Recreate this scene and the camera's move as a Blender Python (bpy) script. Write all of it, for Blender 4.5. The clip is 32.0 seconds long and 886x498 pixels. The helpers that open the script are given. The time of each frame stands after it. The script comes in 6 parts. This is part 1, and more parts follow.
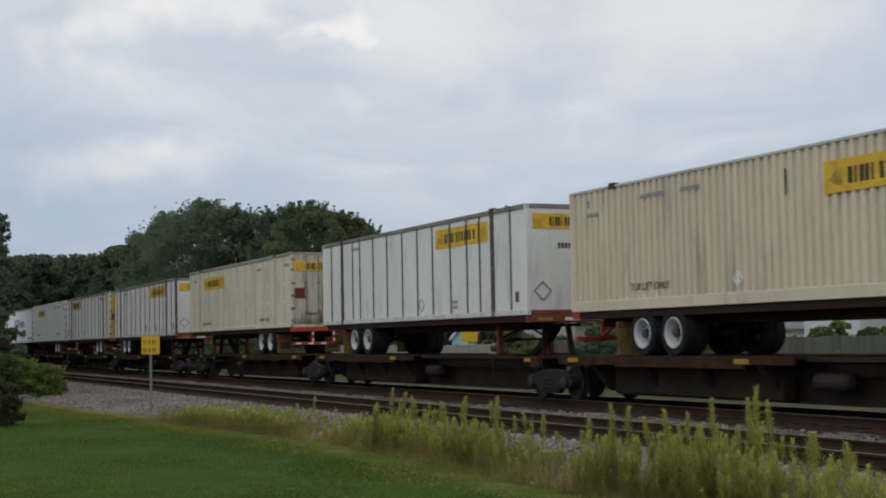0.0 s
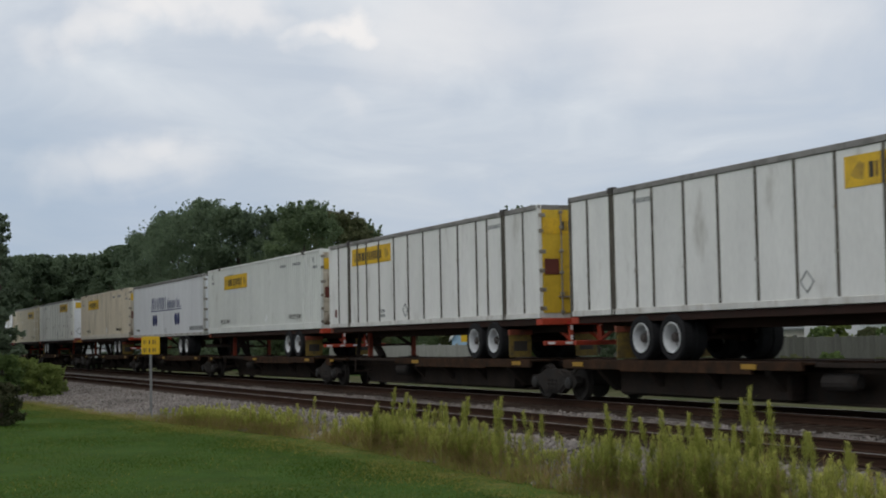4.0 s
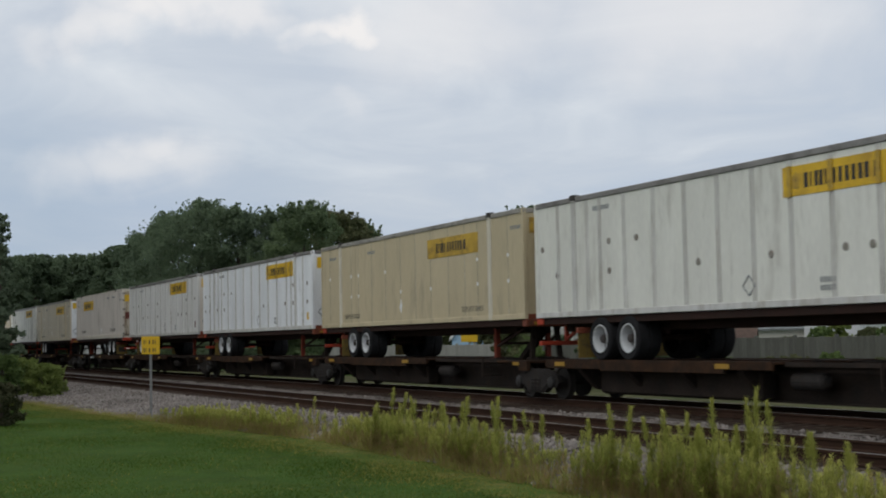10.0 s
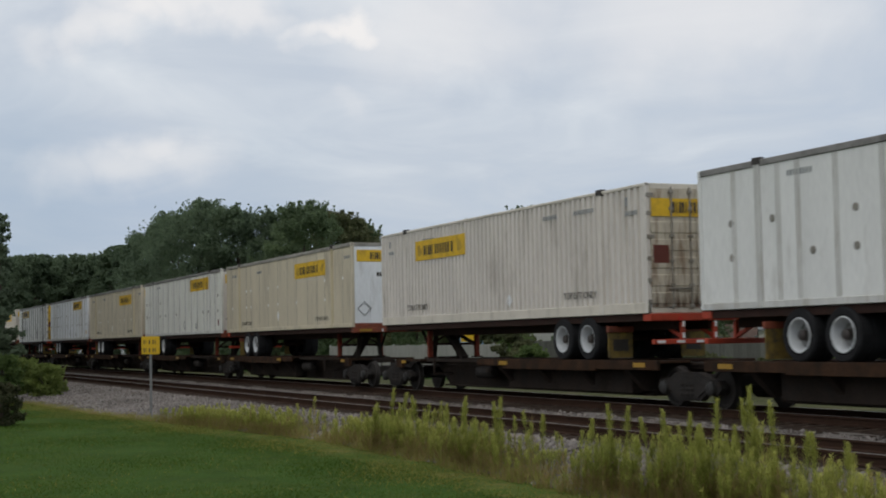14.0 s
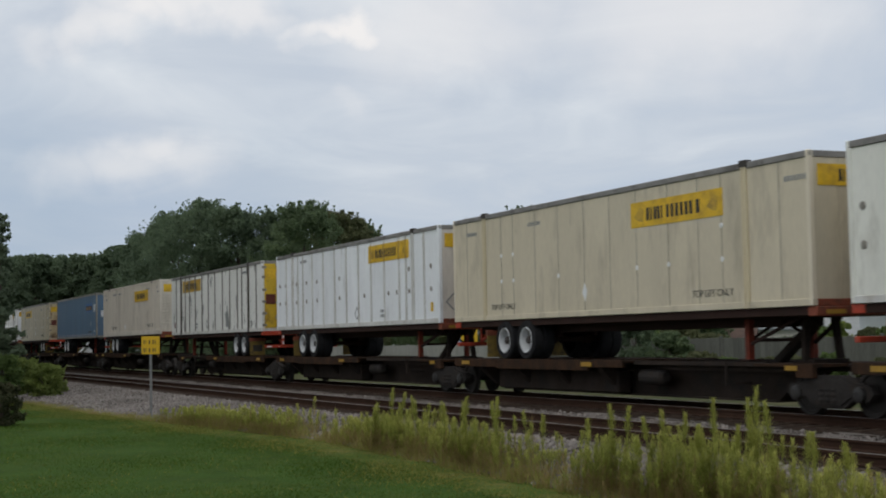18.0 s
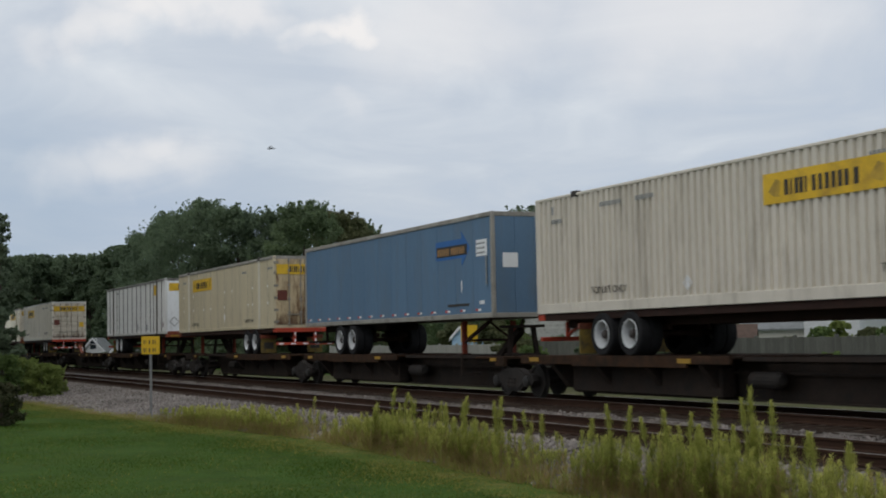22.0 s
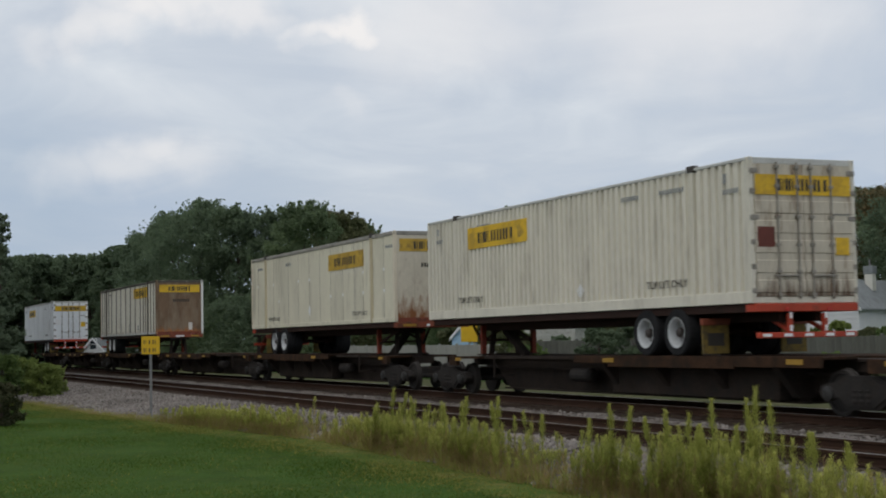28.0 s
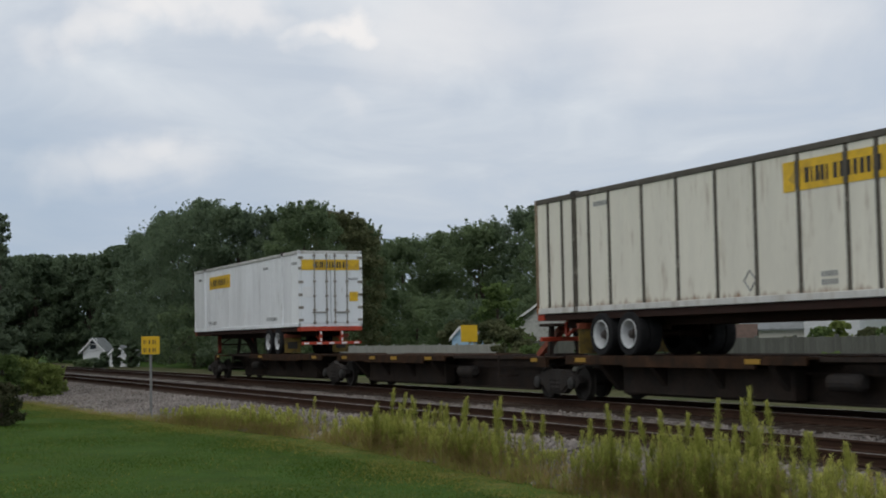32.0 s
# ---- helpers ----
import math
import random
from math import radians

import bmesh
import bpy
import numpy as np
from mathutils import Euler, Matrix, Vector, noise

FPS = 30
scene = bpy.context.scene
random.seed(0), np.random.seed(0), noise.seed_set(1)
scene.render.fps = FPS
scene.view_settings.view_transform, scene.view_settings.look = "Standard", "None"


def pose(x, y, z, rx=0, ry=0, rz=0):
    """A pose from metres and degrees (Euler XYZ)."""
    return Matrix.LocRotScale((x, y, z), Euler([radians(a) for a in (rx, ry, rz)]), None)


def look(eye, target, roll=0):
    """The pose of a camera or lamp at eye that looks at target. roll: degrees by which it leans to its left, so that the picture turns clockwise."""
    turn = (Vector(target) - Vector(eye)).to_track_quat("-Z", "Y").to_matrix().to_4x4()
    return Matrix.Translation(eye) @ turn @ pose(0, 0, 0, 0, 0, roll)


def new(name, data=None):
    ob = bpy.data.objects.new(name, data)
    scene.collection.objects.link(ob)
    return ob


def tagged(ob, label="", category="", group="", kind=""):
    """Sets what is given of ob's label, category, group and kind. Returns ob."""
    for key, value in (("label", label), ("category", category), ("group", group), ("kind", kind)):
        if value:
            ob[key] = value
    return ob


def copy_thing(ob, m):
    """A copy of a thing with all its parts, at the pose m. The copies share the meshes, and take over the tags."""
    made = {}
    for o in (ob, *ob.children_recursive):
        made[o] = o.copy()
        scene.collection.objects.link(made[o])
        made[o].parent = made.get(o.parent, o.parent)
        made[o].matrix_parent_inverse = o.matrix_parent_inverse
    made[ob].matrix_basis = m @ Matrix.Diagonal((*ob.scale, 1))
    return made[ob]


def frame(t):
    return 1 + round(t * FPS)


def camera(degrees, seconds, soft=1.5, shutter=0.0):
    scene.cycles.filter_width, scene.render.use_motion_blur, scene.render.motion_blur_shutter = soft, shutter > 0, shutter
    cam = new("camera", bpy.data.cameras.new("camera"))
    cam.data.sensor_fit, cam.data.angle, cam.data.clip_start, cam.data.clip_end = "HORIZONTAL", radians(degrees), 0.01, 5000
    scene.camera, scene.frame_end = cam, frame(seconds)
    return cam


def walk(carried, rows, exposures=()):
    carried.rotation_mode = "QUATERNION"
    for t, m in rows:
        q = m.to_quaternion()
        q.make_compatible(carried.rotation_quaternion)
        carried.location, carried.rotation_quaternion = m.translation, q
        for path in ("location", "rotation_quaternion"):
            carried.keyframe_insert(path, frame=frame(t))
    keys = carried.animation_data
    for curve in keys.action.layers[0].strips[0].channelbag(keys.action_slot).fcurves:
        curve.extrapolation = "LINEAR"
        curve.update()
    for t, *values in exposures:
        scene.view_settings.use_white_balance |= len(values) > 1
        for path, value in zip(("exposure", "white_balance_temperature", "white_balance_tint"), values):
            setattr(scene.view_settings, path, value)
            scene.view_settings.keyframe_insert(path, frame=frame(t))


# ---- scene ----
cam = camera(33.87, 32.0, soft=1.9, shutter=0.16)

EYE_Z = 1.53          # the eye above the far track's rail tops
HEAD, TILT = radians(23.481), radians(3.584)
AIM = (-math.cos(HEAD) * math.cos(TILT), math.sin(HEAD) * math.cos(TILT), math.sin(TILT))
VIEW = look((0, 0, EYE_Z), (AIM[0] * 50, AIM[1] * 50, EYE_Z + AIM[2] * 50), -1.08)
walk(cam, [(0, VIEW), (32, VIEW)])

# ---- world and sun: a bright overcast afternoon ----
world = bpy.data.worlds.new("world")
scene.world = world
world.use_nodes = True


def link_nodes(tree, a, out, b, inp):
    tree.links.new(a.outputs[out], b.inputs[inp])


def build_sky():
    tree = world.node_tree
    nodes = tree.nodes
    nodes.clear()
    out = nodes.new("ShaderNodeOutputWorld")
    back = nodes.new("ShaderNodeBackground")
    sky = nodes.new("ShaderNodeTexSky")
    sky.sky_type, sky.sun_disc = "NISHITA", False
    sky.sun_elevation, sky.sun_rotation = radians(52), radians(155)
    sky.air_density, sky.dust_density = 1.0, 2.0
    coord = nodes.new("ShaderNodeTexCoord")
    split = nodes.new("ShaderNodeSeparateXYZ")
    link_nodes(tree, coord, "Generated", split, 0)

    def maths(op, a, b=None, clamp=False):
        n = nodes.new("ShaderNodeMath")
        n.operation, n.use_clamp = op, clamp
        for i, v in enumerate((a, b)):
            if v is None:
                continue
            if isinstance(v, (int, float)):
                n.inputs[i].default_value = v
            else:
                tree.links.new(v, n.inputs[i])
        return n.outputs[0]

    # cloud layer: the view direction laid on a flat deck overhead
    lift = maths("ADD", maths("MAXIMUM", split.outputs[2], 0.0), 0.16)
    flat = nodes.new("ShaderNodeCombineXYZ")
    tree.links.new(maths("DIVIDE", split.outputs[0], lift), flat.inputs[0])
    tree.links.new(maths("DIVIDE", split.outputs[1], lift), flat.inputs[1])

    def cloud(scale, detail, rough, offset, warp=0.4):
        shift = nodes.new("ShaderNodeMapping")
        shift.inputs["Location"].default_value = offset
        link_nodes(tree, flat, 0, shift, 0)
        n = nodes.new("ShaderNodeTexNoise")
        n.inputs["Scale"].default_value, n.inputs["Detail"].default_value = scale, detail
        n.inputs["Roughness"].default_value, n.inputs["Distortion"].default_value = rough, warp
        link_nodes(tree, shift, 0, n, "Vector")
        return n.outputs["Fac"]

    broad = cloud(0.55, 5, 0.5, (3.1, 1.7, 0))
    fine = cloud(2.2, 7, 0.55, (7.7, 2.2, 0), 0.7)
    ramp = nodes.new("ShaderNodeValToRGB")
    e = ramp.color_ramp.elements
    e[0].position, e[0].color = 0.30, (0.45, 0.535, 0.665, 1)
    e[1].position, e[1].color = 0.72, (0.82, 0.85, 0.875, 1)
    mid = e.new(0.50)
    mid.color = (0.58, 0.635, 0.715, 1)
    mixed = maths("ADD", maths("MULTIPLY", broad, 0.55), maths("MULTIPLY", fine, 0.45))
    # brighter overhead than at the horizon
    mixed = maths("ADD", mixed, maths("MULTIPLY", maths("SUBTRACT", split.outputs[2], 0.12), 0.55))
    mixed = maths("SUBTRACT", mixed, maths("MULTIPLY", maths("MAXIMUM", maths("SUBTRACT", 0.125, split.outputs[2]), 0.0), 2.4))
    tree.links.new(mixed, ramp.inputs[0])

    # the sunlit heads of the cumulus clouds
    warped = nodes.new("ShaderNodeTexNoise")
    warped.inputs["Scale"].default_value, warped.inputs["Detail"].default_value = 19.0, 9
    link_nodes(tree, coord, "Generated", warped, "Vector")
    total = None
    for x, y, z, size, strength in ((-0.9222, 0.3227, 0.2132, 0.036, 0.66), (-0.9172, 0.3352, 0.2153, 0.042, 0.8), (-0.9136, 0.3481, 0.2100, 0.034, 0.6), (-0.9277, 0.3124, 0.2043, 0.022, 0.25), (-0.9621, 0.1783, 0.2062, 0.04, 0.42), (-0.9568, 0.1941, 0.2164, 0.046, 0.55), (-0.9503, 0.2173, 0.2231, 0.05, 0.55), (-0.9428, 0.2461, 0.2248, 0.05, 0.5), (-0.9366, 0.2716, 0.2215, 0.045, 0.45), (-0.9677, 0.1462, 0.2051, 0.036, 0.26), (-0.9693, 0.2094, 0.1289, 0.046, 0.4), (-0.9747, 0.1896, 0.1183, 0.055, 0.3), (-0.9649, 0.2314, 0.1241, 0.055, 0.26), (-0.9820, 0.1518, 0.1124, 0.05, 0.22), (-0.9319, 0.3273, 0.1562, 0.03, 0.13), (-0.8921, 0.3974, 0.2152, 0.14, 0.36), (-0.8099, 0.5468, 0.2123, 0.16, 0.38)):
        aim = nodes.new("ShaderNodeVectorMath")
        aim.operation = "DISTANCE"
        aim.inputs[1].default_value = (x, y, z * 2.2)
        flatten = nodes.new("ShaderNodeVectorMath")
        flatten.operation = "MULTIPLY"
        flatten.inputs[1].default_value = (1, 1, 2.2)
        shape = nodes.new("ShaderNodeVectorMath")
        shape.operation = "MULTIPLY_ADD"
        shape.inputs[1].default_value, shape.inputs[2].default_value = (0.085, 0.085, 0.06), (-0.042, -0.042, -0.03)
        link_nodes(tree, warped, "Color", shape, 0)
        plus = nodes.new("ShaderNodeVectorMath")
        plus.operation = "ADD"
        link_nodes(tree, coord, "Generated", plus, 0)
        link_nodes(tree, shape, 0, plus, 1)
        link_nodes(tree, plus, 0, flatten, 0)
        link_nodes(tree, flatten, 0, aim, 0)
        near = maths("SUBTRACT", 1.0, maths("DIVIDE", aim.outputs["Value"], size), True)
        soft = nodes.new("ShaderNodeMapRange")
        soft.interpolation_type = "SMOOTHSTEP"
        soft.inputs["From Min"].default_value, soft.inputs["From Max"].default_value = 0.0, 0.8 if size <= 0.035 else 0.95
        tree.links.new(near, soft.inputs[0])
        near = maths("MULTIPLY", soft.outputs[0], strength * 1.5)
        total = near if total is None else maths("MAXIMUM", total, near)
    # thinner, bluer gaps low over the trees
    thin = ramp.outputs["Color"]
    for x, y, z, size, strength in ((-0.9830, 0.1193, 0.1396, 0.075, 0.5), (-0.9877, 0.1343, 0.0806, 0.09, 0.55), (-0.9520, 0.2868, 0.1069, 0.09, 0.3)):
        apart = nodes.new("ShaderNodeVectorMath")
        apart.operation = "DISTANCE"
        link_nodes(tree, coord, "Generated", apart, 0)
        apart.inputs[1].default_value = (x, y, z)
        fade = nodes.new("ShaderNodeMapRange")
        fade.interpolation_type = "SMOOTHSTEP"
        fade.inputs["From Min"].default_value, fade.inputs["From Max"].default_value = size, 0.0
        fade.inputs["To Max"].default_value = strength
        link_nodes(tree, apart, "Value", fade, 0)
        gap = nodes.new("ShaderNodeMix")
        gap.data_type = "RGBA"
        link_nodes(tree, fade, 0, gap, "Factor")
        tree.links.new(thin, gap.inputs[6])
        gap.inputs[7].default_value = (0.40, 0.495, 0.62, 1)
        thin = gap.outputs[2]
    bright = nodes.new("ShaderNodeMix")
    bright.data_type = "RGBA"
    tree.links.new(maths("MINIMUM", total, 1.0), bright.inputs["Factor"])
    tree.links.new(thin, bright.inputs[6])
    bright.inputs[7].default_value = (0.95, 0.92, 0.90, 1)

    # a little of the clear sky shows through the cloud
    scaled = nodes.new("ShaderNodeMix")
    scaled.data_type, scaled.blend_type = "RGBA", "MULTIPLY"
    scaled.inputs["Factor"].default_value = 1.0
    link_nodes(tree, sky, "Color", scaled, 6)
    scaled.inputs[7].default_value = (0.1, 0.1, 0.1, 1)
    both = nodes.new("ShaderNodeMix")
    both.data_type = "RGBA"
    both.inputs["Factor"].default_value = 0.9
    link_nodes(tree, scaled, 2, both, 6)
    link_nodes(tree, bright, 2, both, 7)
    link_nodes(tree, both, 2, back, "Color")
    back.inputs["Strength"].default_value = 1.0
    link_nodes(tree, back, 0, out, 0)


build_sky()
sun = new("sun", bpy.data.lights.new("sun", "SUN"))
sun.data.energy, sun.data.angle, sun.data.color = 0.42, radians(40), (1.0, 0.96, 0.9)
sun.matrix_world = look((14, -30, 42), (0, 0, 0))
scene.view_settings.exposure = 0.0


# ---- materials ----
def mat(name, colour, rough=0.7, metal=0.0, var=0.2, scale=1.5, fine=18.0, bump=0.15, dirt=None, dirt_from=0.55, dirt_to=0.75, stretch=(1, 1, 1), each=0.0, spec=0.4, foot=None):
    m = bpy.data.materials.new(name)
    m.use_nodes = True
    tree = m.node_tree
    nodes = tree.nodes
    bsdf = nodes["Principled BSDF"]
    bsdf.inputs["Roughness"].default_value, bsdf.inputs["Metallic"].default_value = rough, metal
    bsdf.inputs["Specular IOR Level"].default_value = spec
    coord = nodes.new("ShaderNodeTexCoord")
    place = nodes.new("ShaderNodeMapping")
    place.inputs["Scale"].default_value = stretch
    link_nodes(tree, coord, "Object", place, 0)
    info = nodes.new("ShaderNodeObjectInfo")
    shift = nodes.new("ShaderNodeVectorMath")
    shift.operation = "MULTIPLY_ADD"
    link_nodes(tree, info, "Random", shift, 0)
    shift.inputs[1].default_value = (37, 53, 71)
    link_nodes(tree, place, 0, shift, 2)

    def grain(s, detail=4):
        n = nodes.new("ShaderNodeTexNoise")
        n.inputs["Scale"].default_value, n.inputs["Detail"].default_value = s, detail
        link_nodes(tree, shift, 0, n, "Vector")
        return n

    big, small = grain(scale), grain(fine, 3)
    add = nodes.new("ShaderNodeMath")
    add.operation = "MULTIPLY_ADD"
    add.inputs[1].default_value = 0.6
    link_nodes(tree, big, "Fac", add, 0)
    half = nodes.new("ShaderNodeMath")
    half.operation = "MULTIPLY"
    half.inputs[1].default_value = 0.4
    link_nodes(tree, small, "Fac", half, 0)
    link_nodes(tree, half, 0, add, 2)
    span = nodes.new("ShaderNodeMapRange")
    span.inputs["From Min"].default_value, span.inputs["From Max"].default_value = 0.3, 0.7
    span.inputs["To Min"].default_value, span.inputs["To Max"].default_value = 1 - var, 1 + var
    link_nodes(tree, add, 0, span, 0)
    value = span.outputs[0]
    if each:
        one = nodes.new("ShaderNodeMapRange")
        one.inputs["To Min"].default_value, one.inputs["To Max"].default_value = 1 - each, 1 + each
        link_nodes(tree, info, "Random", one, 0)
        times = nodes.new("ShaderNodeMath")
        times.operation = "MULTIPLY"
        tree.links.new(value, times.inputs[0])
        link_nodes(tree, one, 0, times, 1)
        value = times.outputs[0]
    tint = nodes.new("ShaderNodeMix")
    tint.data_type, tint.blend_type = "RGBA", "MULTIPLY"
    tint.inputs["Factor"].default_value = 1.0
    tint.inputs[6].default_value = (*colour, 1)
    tree.links.new(value, tint.inputs[7])
    colour_out = tint.outputs[2]
    if dirt:
        spots = grain(scale * 1.7, 7)
        spots.inputs["Roughness"].default_value = 0.65
        edge = nodes.new("ShaderNodeMapRange")
        edge.inputs["From Min"].default_value, edge.inputs["From Max"].default_value = dirt_from, dirt_to
        link_nodes(tree, spots, "Fac", edge, 0)
        soil = nodes.new("ShaderNodeMix")
        soil.data_type = "RGBA"
        link_nodes(tree, edge, 0, soil, "Factor")
        tree.links.new(colour_out, soil.inputs[6])
        soil.inputs[7].default_value = (*dirt, 1)
        colour_out = soil.outputs[2]
    if foot:
        # rust that creeps up from the bottom edge in tongues
        stain, high = foot
        parts = nodes.new("ShaderNodeSeparateXYZ")
        link_nodes(tree, coord, "Object", parts, 0)
        rise = nodes.new("ShaderNodeMapRange")
        rise.inputs["From Min"].default_value, rise.inputs["From Max"].default_value = high, 0.0
        rise.inputs["To Min"].default_value, rise.inputs["To Max"].default_value = 0.0, 0.5
        link_nodes(tree, parts, 2, rise, 0)
        tongues = grain(3.0, 6)
        tongues.inputs["Roughness"].default_value = 0.7
        sums = nodes.new("ShaderNodeMath")
        sums.operation = "ADD"
        link_nodes(tree, tongues, "Fac", sums, 0)
        link_nodes(tree, rise, 0, sums, 1)
        cut = nodes.new("ShaderNodeMapRange")
        cut.inputs["From Min"].default_value, cut.inputs["From Max"].default_value = 0.66, 0.95
        link_nodes(tree, sums, 0, cut, 0)
        creep = nodes.new("ShaderNodeMix")
        creep.data_type = "RGBA"
        link_nodes(tree, cut, 0, creep, "Factor")
        tree.links.new(colour_out, creep.inputs[6])
        creep.inputs[7].default_value = (*stain, 1)
        colour_out = creep.outputs[2]
    tree.links.new(colour_out, bsdf.inputs["Base Color"])
    if bump:
        relief = nodes.new("ShaderNodeBump")
        relief.inputs["Strength"].default_value, relief.inputs["Distance"].default_value = bump, 0.01
        link_nodes(tree, small, "Fac", relief, "Height")
        link_nodes(tree, relief, 0, bsdf, "Normal")
    return m


GRIME = (0.20, 0.17, 0.12)
RUST = (0.16, 0.055, 0.02)
STREAK = (1.4, 1.4, 0.35)


def paint(name, colour, dirt=GRIME, start=0.53, end=0.95):
    return mat(name, [c * 0.9 for c in colour], 0.55, 0.0, 0.115, 0.8, 14, 0.07, dirt, start, end, STREAK, 0.035)


